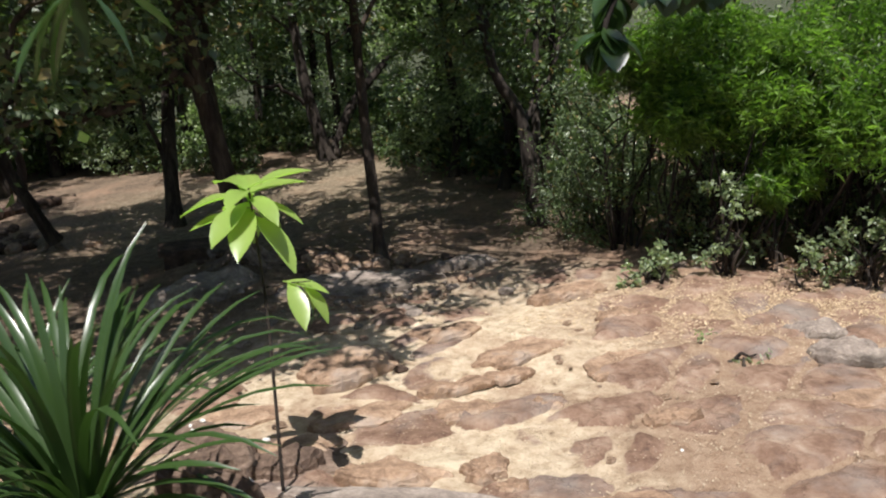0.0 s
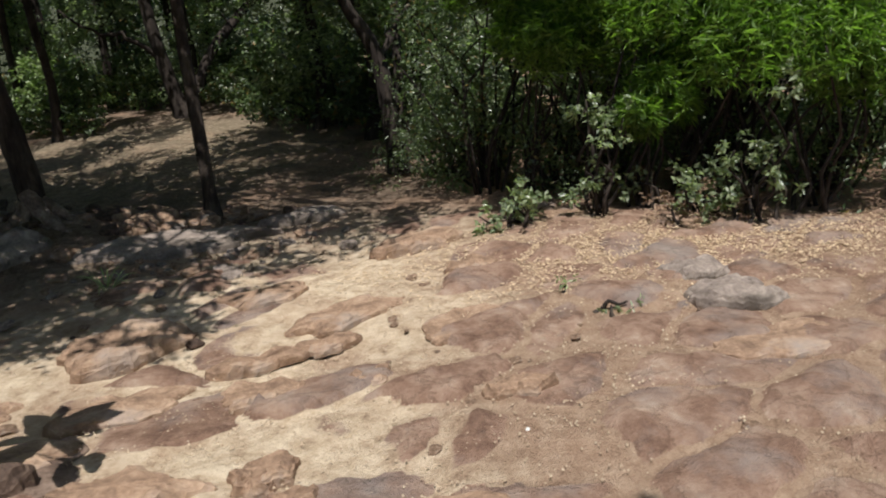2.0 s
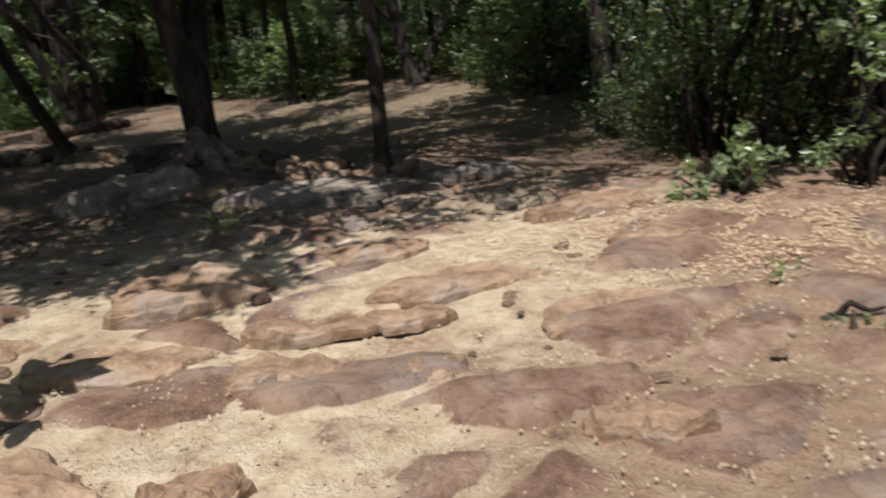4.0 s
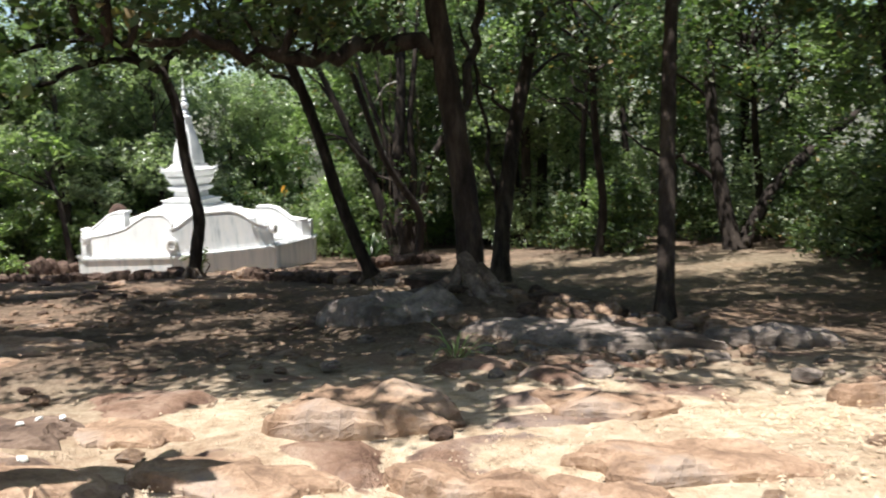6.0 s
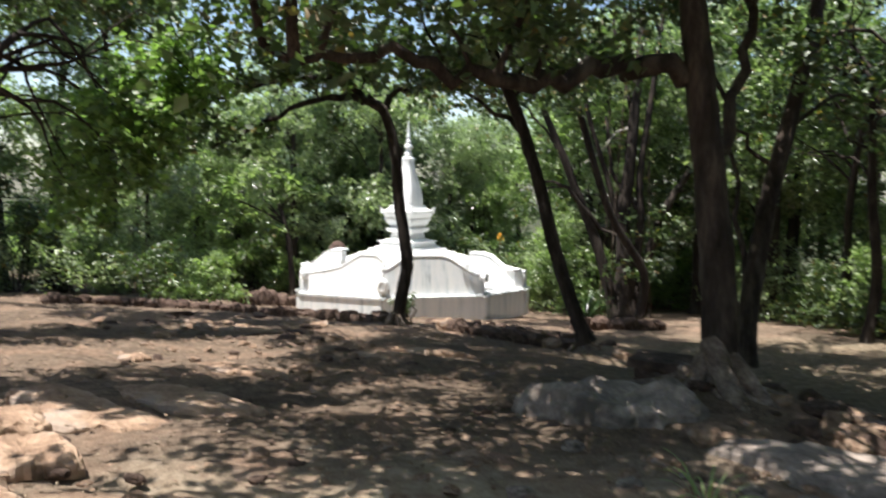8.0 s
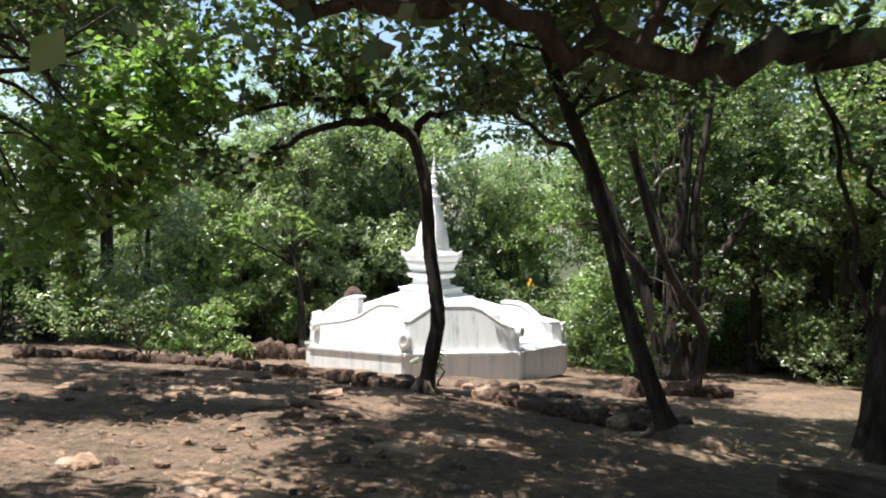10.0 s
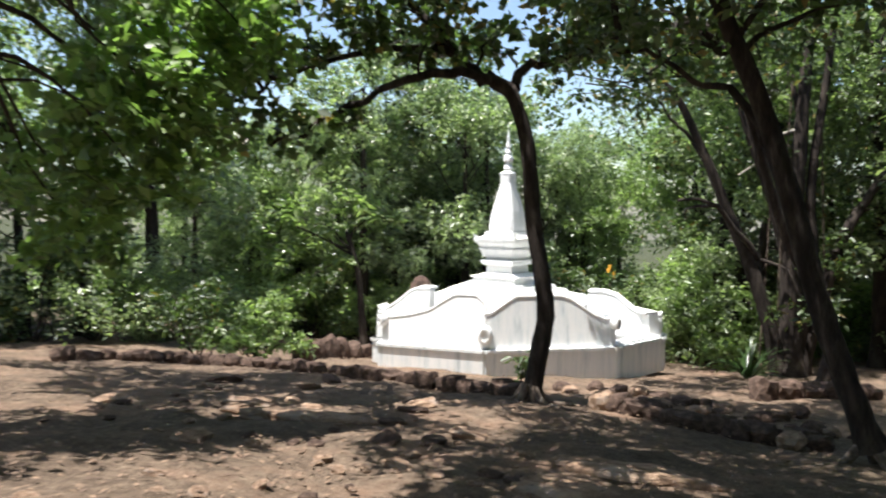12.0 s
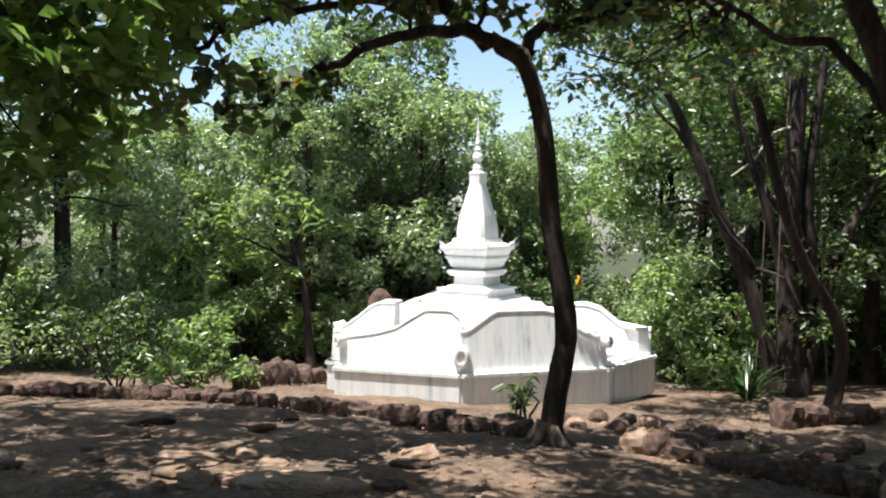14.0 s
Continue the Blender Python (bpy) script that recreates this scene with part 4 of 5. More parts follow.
shrubs = [undergrowth("woodland_bush", 31, 1.4, 2.4, M_LEAF, 0.17, 0.45, "dark green bush at the edge of the wood"),
          undergrowth("woodland_bush", 32, 1.6, 2.9, M_LEAF_GREY, 0.16, 0.4, "dusty grey-green bush at the edge of the wood"),
          undergrowth("woodland_bush", 33, 1.2, 1.8, M_LEAF_BRIGHT, 0.17, 0.4, "fresh green bush, leaf colour lightened as if sunlit")]

# rows of wood: (start, end, rows deep, spacing)
def plant(seq, a, b, step, jitter, depth, rg, smin=0.8, smax=1.25):
    a, b = np.array(a), np.array(b)
    d = b - a
    L = np.linalg.norm(d)
    nrm = np.array([-d[1], d[0]]) / L
    for i in range(int(L / step)):
        p = a + d * ((i + 0.5) * step / L) + rg.uniform(-jitter, jitter, 2) + nrm * rg.uniform(0, depth)
        # an opening in the wood, beyond the clearing
        if shrubs[0] not in seq and -20.5 < math.degrees(math.atan2(p[0] - 2.5, p[1] - 5.9)) < -17 and p[1] > 17:
            continue
        s = rg.uniform(smin, smax)
        src = seq[rg.randint(0, len(seq))]
        copy_thing(src, Matrix.LocRotScale((p[0], p[1], hz(*p) - 0.05), Euler((0, 0, rg.uniform(0, 6.28))), (s, s, s)))


# the southern row behind the start is unseen, added for shade and bounced light
for a, b, step, dep, lo, hi in [((11, 14), (4, 19), 2.1, -2, 0.45, 0.7), ((1.5, 18), (-5, 27), 1.9, -2, 0.55, 0.95), ((-5, 27), (-12, 31), 1.9, -2, 0.55, 0.9), ((-12, 32), (-26, 33), 2, -3, 0.75, 1.15), ((11, 16), (-4, 34), 3.2, -4, 0.45, 0.8), ((-6, 36), (-30, 38), 2.6, -4, 0.75, 1.15), ((-17, 26), (-23, 25), 1.6, -1.5, 0.75, 1.15), ((-20, 23.5), (-27, 28), 1.6, -1.5, 0.75, 1.15), ((-14, 26), (-25, 29), 2.2, -2, 0.75, 1.15), ((-26.5, 25), (-28.5, 13), 1.8, -2, 0.6, 0.92), ((-30, 29), (-33, 8), 2.0, -3, 0.6, 0.92), ((-36, 32), (-38, 4), 2.6, -4, 0.6, 0.92), ((-27, 10), (-24, 3), 1.9, -3, 0.75, 1.15), ((-30, 5), (-20, -1), 2.3, -3, 0.75, 1.15), ((-18, -1), (9, -5), 3.4, -3, 0.75, 1.15), ((11, -4), (11, 12), 3.2, -3, 0.75, 1.15), ((-28.5, 26), (-31, 9), 1.7, -1.5, 0.5, 0.75)]:
    # paler kinds stand in for light far left, darker ones for shade by the clearing
    plant([kinds[0], kinds[2], kinds[3], kinds[0]] if a[0] < -25 else [kinds[1], kinds[0], kinds[1], kinds[2]] if a[0] > -6 and a[1] > 13 else kinds, a, b, step, 0.7, dep, rng, lo, hi)
for a, b, step, dep in [((4, 14.5), (0.5, 19), 1.3, -1.5), ((0.5, 19), (-6, 27), 1.4, -1.5), ((-6, 27), (-13, 31), 1.5, -2), ((-13, 31), (-26, 31), 1.6, -2), ((-15, 25.5), (-25, 27), 1.2, -2), ((-19.5, 22.5), (-26, 24.5), 1.2, -1.0), ((-10, 24), (-15, 27), 1.4, -2), ((-26, 20), (-28, 30), 1.2, -2), ((-26, 25), (-28, 12), 1.0, -2), ((-32, 28), (-34, 6), 1.2, -2), ((-29, 27), (-31, 8), 1.6, -2), ((-27, 10.5), (-24, 4), 1.3, -2), ((-32, 30), (-35, 4), 1.8, -2), ((-27, 5), (-19, 0), 1.8, -2), ((0, 22), (-10, 31), 1.6, -3), ((8, 11.5), (3, 15), 1.3, -2)]:
    # darker bushes near the clearing carry its shade in their leaf colour
    plant([shrubs[0], shrubs[0], shrubs[1]] if a[0] > -7 else shrubs, a, b, step, 0.4, dep, rng)
for k, ob in enumerate(kinds):
    ob.location = (*[(6.5, 16.5), (-31, 20), (-30, 3), (-16, 29)][k], 0)
for k, ob in enumerate(shrubs):
    ob.location = (*[(5.5, 15), (-24.5, 25), (-26, 11.5)][k], 0)
for ob in kinds + shrubs:
    ob.location.z = hz(ob.location.x, ob.location.y) - 0.05


# ---- trees added so that their crowns shade the path and the clearing ----
def shade_tree(x, y, seed, reach, lean, low=5.6, high=8.2, n=26, r0=0.2):
    rg = np.random.RandomState(seed)
    trunk = [(0, 0, -0.2), (0.1, 0.1, 1.5), (lean[0] * 0.25, lean[1] * 0.25, 3.4), (lean[0] * 0.55, lean[1] * 0.55, low + 0.4), (lean[0] * 0.8, lean[1] * 0.8, low + 1.4)]
    cl = []
    for k in range(n):
        a, r = rg.uniform(0, 6.28), reach * rg.uniform(0, 1) ** 0.5
        cl.append(((lean[0] + r * math.cos(a), lean[1] + r * math.sin(a), rg.uniform(low, high)), rg.uniform(0.55, 0.95), 200))
    return tree("shade_tree", "spreading broad-leaved tree added for its shade", (x, y, hz(x, y)), trunk, r0, r0 * 0.45, (), cl, 0.17, 0.65, M_BARK, M_LEAF, seed, group="shade trees")


# crowns kept above the view; they are here to dapple the path
for k, (x, y, r, lean) in enumerate(((-7.2, 2.4, 1.2, (0.5, 2.8)), (-11.8, 2.2, 1.3, (-0.8, 3.0)), (-14.8, 2.4, 2.5, (-1.6, 4.9)), (-19.5, 3.2, 3.0, (0.3, 3.6)))):
    shade_tree(x, y, 200 + k, r, lean)
for k, (x, y, r, lean) in enumerate(((-9.6, 23.5, 3.0, (0.6, -1.4)), (-1.8, 21.8, 2.4, (-0.4, -1.5)), (-0.2, 19.6, 2.6, (-1.2, -1.6)), (-12.6, 26.8, 3.0, (1.2, -1.0)), (-7.2, 28.0, 3.0, (0.4, -1.5)))):
    shade_tree(x, y, 220 + k, r, lean, 4.6, 7.8, 26, 0.14)
# unseen tree added above and behind the start, to shade the hanging branches
shade_tree(4.6, -1.6, 240, 1.9, (-1.6, 2.6), 5.6, 7.6, 18)
# high crown added to shade the stupa's right wall and the terrace
shade_tree(-16.0, 22.4, 242, 2.8, (-0.4, -4.6), 6.4, 8.4, 28, 0.15)

# leaf tint lightened to look sunlit
tree("path_side_tree", "broad-leaved tree hanging over the edge of the path", (-12.0, 4.0, hz(-12.0, 4.0)), [(0, 0, -0.2), (0.1, 0.3, 1.4), (0.3, 1.2, 2.8), (0.4, 2.6, 4.2)], 0.13, 0.06, (),
     [((-0.70, 4.02, 3.43), 0.65, 330), ((-0.48, 4.43, 3.05), 0.65, 330), ((-0.61, 3.92, 2.80), 0.65, 330), ((-0.88, 4.81, 3.60), 0.65, 330), ((-0.51, 4.07, 2.29), 0.65, 330), ((-1.06, 5.38, 3.86), 0.65, 330), ((-1.18, 3.48, 3.24), 0.65, 330), ((-1.20, 3.36, 2.27), 0.65, 330), ((-0.78, 4.37, 4.11), 0.65, 330), ((-0.93, 5.22, 4.38), 0.65, 330), ((-1.44, 3.48, 1.63), 0.65, 330), ((-1.36, 4.67, 2.79), 0.65, 330)],
     0.19, 0.62, M_BARK, M_LEAF_SUN_TINT, 261)


# ---- worn sandstone in the open ----
FLAT = "worn brown sandstone slab set in pale sand"
for k, (x, y, rx, ry, h, turn) in enumerate((
        (-0.85, 8.38, 0.62, 0.42, 0.20, 0.5), (-0.36, 7.37, 0.5, 0.34, 0.09, 0.5), (0.57, 7.45, 0.3, 0.26, 0.09, 0.3), (0.44, 8.00, 0.36, 0.17, 0.10, 0.4),
        (0.91, 8.26, 0.30, 0.17, 0.09, 0.5), (0.95, 8.88, 0.55, 0.30, 0.10, 0.6), (1.46, 10.72, 0.60, 0.30, 0.17, 0.3), (2.07, 9.85, 0.34, 0.2, 0.12, 0.2),
        (1.34, 7.61, 0.18, 0.15, 0.09, 0.3), (2.35, 7.26, 0.24, 0.12, 0.13, 0.1), (1.99, 8.51, 0.5, 0.3, 0.05, 0.9), (0.88, 6.45, 0.22, 0.18, 0.12, 0.2),
        (-0.93, 6.54, 0.6, 0.4, 0.12, 0.5), (-1.62, 7.29, 0.45, 0.3, 0.08, 0.4), (0.04, 9.50, 0.6, 0.32, 0.12, 0.5), (4.21, 7.80, 0.6, 0.3, 0.06, 0.2))):
    boulder("sandstone_slab", FLAT, x, y, rx * 0.9, ry * 0.9, h * 0.95, turn, 40 + k, M_ROCK, group="sandstone slabs")
for k, (x, y, rx, ry, h, turn) in enumerate((
        (4.01, 9.16, 0.32, 0.2, 0.16, -0.3), (4.17, 8.62, 0.36, 0.2, 0.14, -0.3), (-3.80, 11.15, 0.75, 0.42, 0.27, 0.5), (-1.60, 11.75, 1.1, 0.5, 0.15, 0.3), (-0.20, 12.6, 0.6, 0.3, 0.16, 0.2))):
    boulder("grey_rock", "grey weathered sandstone rock beside the tree roots", x, y, rx, ry, h, turn, 70 + k, M_ROCK_GREY, group="grey rocks")

# ---- bamboo and scrub on the far side of the rock ----
rb = np.random.RandomState(5)
for k, (x, y, s) in enumerate(((3.3, 12.6, 0.95), (4.9, 12.2, 0.95), (2.3, 13.4, 0.9), (6.3, 11.8, 1.0), (7.6, 10.6, 1.1), (4.0, 14.2, 1.2), (1.9, 14.6, 1.0), (5.6, 13.4, 1.2))):
    cl = [((rb.normal() * 0.55 * s, rb.normal() * 0.45 * s, s * rb.uniform(0.15, 2.9)), 0.55 * s, 360) for i in range(20)]
    bush("scrub_bush", "dense dark scrub bush with fine leaves at the rock edge", (x, y, hz(x, y)), cl, 0.07, M_LEAF, 80 + k, 0.4, group="scrub at the rock edge")
for k, (x, y, z, r) in enumerate(((2.9, 12.1, 2.0, 0.6), (3.7, 11.9, 2.2, 0.7), (4.7, 11.6, 2.1, 0.8), (5.7, 11.0, 1.9, 0.8), (6.6, 10.4, 2.0, 0.9), (4.05, 11.45, 1.2, 0.32), (5.4, 12.0, 3.0, 1.0), (4.0, 12.8, 3.1, 0.9), (7.6, 9.6, 2.0, 0.9), (2.3, 12.9, 2.7, 0.7))):
    cl = [((rb.normal() * r * 0.6, rb.normal() * r * 0.5, z + rb.normal() * r * 0.4), r * 0.6, 1000) for i in range(7)]
    bush("bamboo_clump", "feathery bright green bamboo clump with fine narrow leaves", (x, y, hz(x, y)), cl, 0.15, M_BAMBOO, 90 + k, 0.05, group="bamboo clumps", category="bamboo")


# ---- loose stone ----
def stone_mesh(seed, mat):
    """A rough block of about unit size."""
    rg = np.random.RandomState(seed)
    off = Vector(rg.uniform(-40, 40, 3))
    bm = bmesh.new()
    bmesh.ops.create_icosphere(bm, subdivisions=2, radius=0.5)
    for v in bm.verts:
        c = v.co.copy()
        q = Vector((math.copysign(abs(c.x * 2) ** 0.62, c.x), math.copysign(abs(c.y * 2) ** 0.62, c.y), math.copysign(abs(c.z * 2) ** 0.62, c.z))) * 0.5
        v.co = q * (1 + 0.35 * noise.noise(c * 2.2 + off) + 0.16 * noise.noise(c * 6 + off))
    me = bpy.data.meshes.new("stone")
    bm.to_mesh(me)
    bm.free()
    me.materials.append(mat)
    return me


DARK_STONES = [stone_mesh(300 + k, M_LATERITE) for k in range(6)]
PALE_STONES = [stone_mesh(320 + k, M_ROCK_GREY) for k in range(6)]
BROWN_STONES = [stone_mesh(340 + k, M_ROCK) for k in range(6)]


def row_of_stones(name, label, pts, size, high, rg, meshes, wide=0.34, category="kerb", skip=0.0):
    """A kerb of rough stones laid along a line."""
    path = smooth_path([(x, y, 0) for x, y in pts], 24)
    o = path[0]
    ob = thing(name, (o[0], o[1], hz(o[0], o[1])), label, category)
    run, last = 0.0, path[0]
    for p in path[1:]:
        run += np.linalg.norm(p - last)
        last = p
        if run > size * 0.8:
            run = 0.0
            if rg.uniform() < skip:
                continue
            st = part("stone", meshes[rg.randint(0, len(meshes))], ob)
            x, y = p[0] + rg.normal() * 0.04, p[1] + rg.normal() * 0.04
            h = high * rg.uniform(0.75, 1.25)
            ang = math.atan2(path[-1][1] - path[0][1], path[-1][0] - path[0][0]) + rg.normal() * 0.3
            st.matrix_basis = Matrix.LocRotScale((x - o[0], y - o[1], hz(x, y) + h * 0.28 - hz(o[0], o[1])), Euler((rg.normal() * 0.1, rg.normal() * 0.1, ang)), (size * rg.uniform(0.85, 1.5), wide * rg.uniform(0.8, 1.2), h))
    return ob


rs = np.random.RandomState(8)
row_of_stones("stone_kerb", "low kerb of dark laterite stones along the terrace", ((-20.52, 6.66), (-20.74, 7.40), (-20.90, 8.67), (-20.17, 9.89), (-19.45, 10.98), (-17.80, 12.38), (-15.20, 13.24), (-13.93, 13.47)), 0.32, 0.28, rs, DARK_STONES)
row_of_stones("stone_kerb", "tumbled row of dark stones beyond the forked tree", ((-13.35, 14.19), (-12.61, 14.66), (-11.64, 14.87), (-10.90, 15.24), (-10.43, 15.84)), 0.36, 0.27, rs, DARK_STONES + BROWN_STONES[:2], 0.4)

row_of_stones("laterite_wall", "low ruined wall of dark laterite blocks under the trees", ((-14.78, 18.86), (-14.70, 19.74), (-14.34, 20.47), (-14.05, 21.42)), 0.45, 0.45, rs, DARK_STONES, 0.5, "wall")
row_of_stones("laterite_wall", "short run of dark laterite blocks beside the stupa", ((-21.71, 11.65), (-22.73, 12.91), (-23.23, 14.03)), 0.45, 0.55, rs, DARK_STONES, 0.55, "wall")


def scatter(name, label, group, spots, meshes, rg, lo, hi, flat=0.65, category="stone"):
    for x, y in spots:
        s = rg.uniform(lo, hi)
        st = new(name, meshes[rg.randint(0, len(meshes))])
        st.matrix_basis = Matrix.LocRotScale((x, y, hz(x, y) + s * flat * 0.22), Euler((rg.normal() * 0.15, rg.normal() * 0.15, rg.uniform(0, 6.28))), (s * rg.uniform(0.9, 1.5), s, s * flat))
        tagged(st, label, category, group)


def cloud(rg, cx, cy, rx, ry, n, turn=0.0):
    out = []
    for k in range(n):
        a, b = rg.normal() * rx, rg.normal() * ry
        out.append((cx + a * math.cos(turn) - b * math.sin(turn), cy + a * math.sin(turn) + b * math.cos(turn)))
    return out


scatter("loose_stone", "loose grey stone among the tree roots", "stones among the roots", cloud(rs, -2.5, 12.75, 0.9, 0.4, 80, 0.2), DARK_STONES + BROWN_STONES + PALE_STONES[:1], rs, 0.06, 0.26)
scatter("loose_stone", "loose stone in the shade below the mound", "stones below the mound", cloud(rs, -1.3, 10.9, 0.9, 0.5, 90, 0.5), PALE_STONES + BROWN_STONES, rs, 0.04, 0.17)
scatter("loose_stone", "brown stone on the sunlit rock", "stones on the open rock", cloud(rs, 1.6, 8.0, 1.8, 1.2, 60), BROWN_STONES, rs, 0.03, 0.11, 0.42)
scatter("path_stone", "small brown stone lying on the trodden path", "stones on the path", cloud(rs, -3.8, 8.6, 1.8, 1.1, 110, 0.2), BROWN_STONES + DARK_STONES[:2], rs, 0.03, 0.14, 0.5)
scatter("path_stone", "small brown stone lying on the trodden path", "stones on the path", cloud(rs, -9.5, 9.8, 2.4, 1.3, 130, 0.1), BROWN_STONES + DARK_STONES[:2], rs, 0.04, 0.17, 0.45)
scatter("terrace_stone", "dark stone lying in the leaf litter near the stupa", "stones by the stupa", cloud(rs, -13.27, 16.27, 1.8, 0.8, 70, 0.1), DARK_STONES + BROWN_STONES[:2], rs, 0.10, 0.34)
scatter("terrace_stone", "flat dark stone half buried in the path", "stones in the path", cloud(rs, -14.05, 10.14, 2.2, 1.0, 26, 0.2), BROWN_STONES + DARK_STONES, rs, 0.18, 0.5, 0.3)
for k, (x, y, rx, ry, h, turn) in enumerate(((-13.18, 10.12, 0.75, 0.3, 0.13, 0.9), (-8.91, 7.83, 0.28, 0.2, 0.16, 0.3), (-9.32, 11.23, 0.45, 0.35, 0.14, 0.6), (-7.71, 8.79, 0.6, 0.3, 0.14, 0.6), (-9.73, 12.33, 0.8, 0.35, 0.2, 0.6), (-5.73, 7.83, 0.9, 0.35, 0.25, 0.5), (-5.11, 7.20, 0.7, 0.4, 0.22, 0.5))):
    boulder("path_rock", "low brown rock ledge crossing the path", x, y, rx, ry, h * 0.42, turn, 110 + k, M_ROCK, group="rock ledges")
for k, (x, y, rx, ry, h, turn) in enumerate(((-2.45, 6.55, 0.55, 0.35, 0.22, 0.3), (-3.25, 6.35, 0.5, 0.4, 0.30, 0.8), (-3.95, 6.75, 0.55, 0.3, 0.18, 0.2), (-4.9, 6.55, 0.6, 0.4, 0.26, 0.5), (-2.9, 5.85, 0.6, 0.4, 0.32, 0.1), (-5.9, 6.9, 0.45, 0.3, 0.2, 0.7))):
    boulder("outcrop_rock", "rough red-brown rock of the outcrop beside the path", x, y, rx * 0.85, ry * 0.85, h * 0.6, turn, 180 + k, M_ROCK, group="outcrop beside the path")
for k, (x, y, rx, ry, h, turn) in enumerate(((-0.77, 6.47, 0.62, 0.4, 0.10, 0.5), (-1.97, 6.79, 0.5, 0.3, 0.10, 0.5), (-1.14, 6.21, 0.35, 0.28, 0.28, 0.2), (-0.77, 5.39, 0.3, 0.25, 0.3, 0.1), (-0.69, 6.18, 0.3, 0.2, 0.22, 0.1))):
    boulder("bank_rock", "dark brown rock with bleached white marks", x, y, rx, ry, h, turn, 130 + k, M_ROCK_DARK, group="bank rocks")
for k, (x, y, rx, ry, h, turn, m) in enumerate(((0.16, 6.23, 0.42, 0.22, 0.14, 0.1, M_ROCK), (0.86, 6.31, 0.14, 0.12, 0.12, 0.1, M_ROCK), (1.12, 6.19, 0.13, 0.1, 0.08, 0.4, M_ROCK), (0.43, 5.78, 0.9, 0.28, 0.10, 0.1, M_ROCK_GREY), (1.90, 5.95, 0.42, 0.2, 0.09, 0.2, M_ROCK))):
    boulder("flat_rock", "low worn rock at the foot of the bank", x, y, rx, ry, h, turn, 160 + k, m, group="rocks at the bank")
WHITE_STONES = [stone_mesh(360 + k, M_WHITE) for k in range(3)]
for k, (x, y) in enumerate(((-1.96, 6.81), (-1.78, 6.90), (-1.39, 6.48), (-1.00, 6.71), (-0.78, 6.51), (-1.86, 7.01), (-1.79, 7.11), (-0.70, 5.73))):
    st = tagged(new("white_stone", WHITE_STONES[k % 3]), "small bleached white stone lying on dark rock", "stone", "white stones")
    s = 0.02 + 0.008 * (k % 4)
    st.matrix_basis = Matrix.LocRotScale((x, y, hz(x, y) + 0.10), Euler((0.2, 0.1, k)), (s * 1.6, s, s * 0.6))
scatter("pale_stone", "single pale stone on the open rock", "pale stones", [(2.56, 6.63), (1.17, 9.32), (2.39, 6.77)], WHITE_STONES, rs, 0.05, 0.09, 0.4)


# ---- litter ----
def litter():
    rg = np.random.RandomState(15)
    n = 26000
    x, y = rg.uniform(-24, 7, n), rg.uniform(5.5, 22, n)
    keep = np.hypot((x - 1.6) / 1.25, y - 7.2) > 3.6 + rg.uniform(0, 1.6, n)
    x, y = x[keep], y[keep]
    z = hills(x, y) + 0.055 * np.array([noise.noise(Vector((a * 0.8, b * 0.8, 0))) for a, b in zip(x, y)]) + 0.03
    v = leaves(np.stack([x, y, z], 1), 0.07, rg, 0.5, 2.5, 0.1, spread=1.0).reshape(-1, 4, 3)
    mid = v.mean(axis=1, keepdims=True)
    v[:, :, 2] = mid[:, :, 2] + (v[:, :, 2] - mid[:, :, 2]) * 0.35
    tagged(new("leaf_litter", leaf_mesh("leaf_litter", v.reshape(-1, 3), M_DRY)), "dry brown fallen leaves strewn over the ground", "leaf litter", kind="stuff")
    # straw-coloured leaves and grit on the open slope by the bamboo
    n = 10000
    x, y = rg.normal(4.2, 1.6, n), rg.normal(10.0, 0.5, n)
    z = hills(x, y) + 0.03 + 0.055 * np.array([noise.noise(Vector((a * 0.8, b * 0.8, 0))) for a, b in zip(x, y)])
    v = leaves(np.stack([x, y, z], 1), 0.048, rg, 0.3, 2.5, 0.05).reshape(-1, 4, 3)
    mid = v.mean(axis=1, keepdims=True)
    v[:, :, 2] = mid[:, :, 2] + (v[:, :, 2] - mid[:, :, 2]) * 0.4
    tagged(new("bamboo_litter", leaf_mesh("bamboo_litter", v.reshape(-1, 3), M_STRAW)), "straw-coloured fallen bamboo leaves in the sun", "leaf litter", kind="stuff")
    # grit
    n = 5000
    x, y = rg.normal(1.8, 2.2, n), rg.normal(7.8, 1.5, n)
    z = hills(x, y) + 0.03 + 0.055 * np.array([noise.noise(Vector((a * 0.8, b * 0.8, 0))) for a, b in zip(x, y)])
    s = rg.uniform(0.004, 0.013, n)
    v = np.empty((n, 4, 3))
    for k, (dx, dy, dz) in enumerate(((1, 0, -0.4), (-0.5, 0.9, -0.4), (-0.5, -0.9, -0.4), (0, 0, 0.7))):
        v[:, k] = np.stack([x + dx * s, y + dy * s, z + dz * s], 1)
    me = bpy.data.meshes.new("grit")
    base = (np.arange(n) * 4)[:, None]
    f = np.concatenate([base + [0, 1, 3], base + [1, 2, 3], base + [2, 0, 3]], axis=0)
    me.from_pydata(v.reshape(-1, 3).tolist(), [], f.tolist())
    me.materials.append(M_GRIT)
    tagged(new("grit", me), "small pale stones and grit on the rock", "gravel", kind="stuff")


litter()


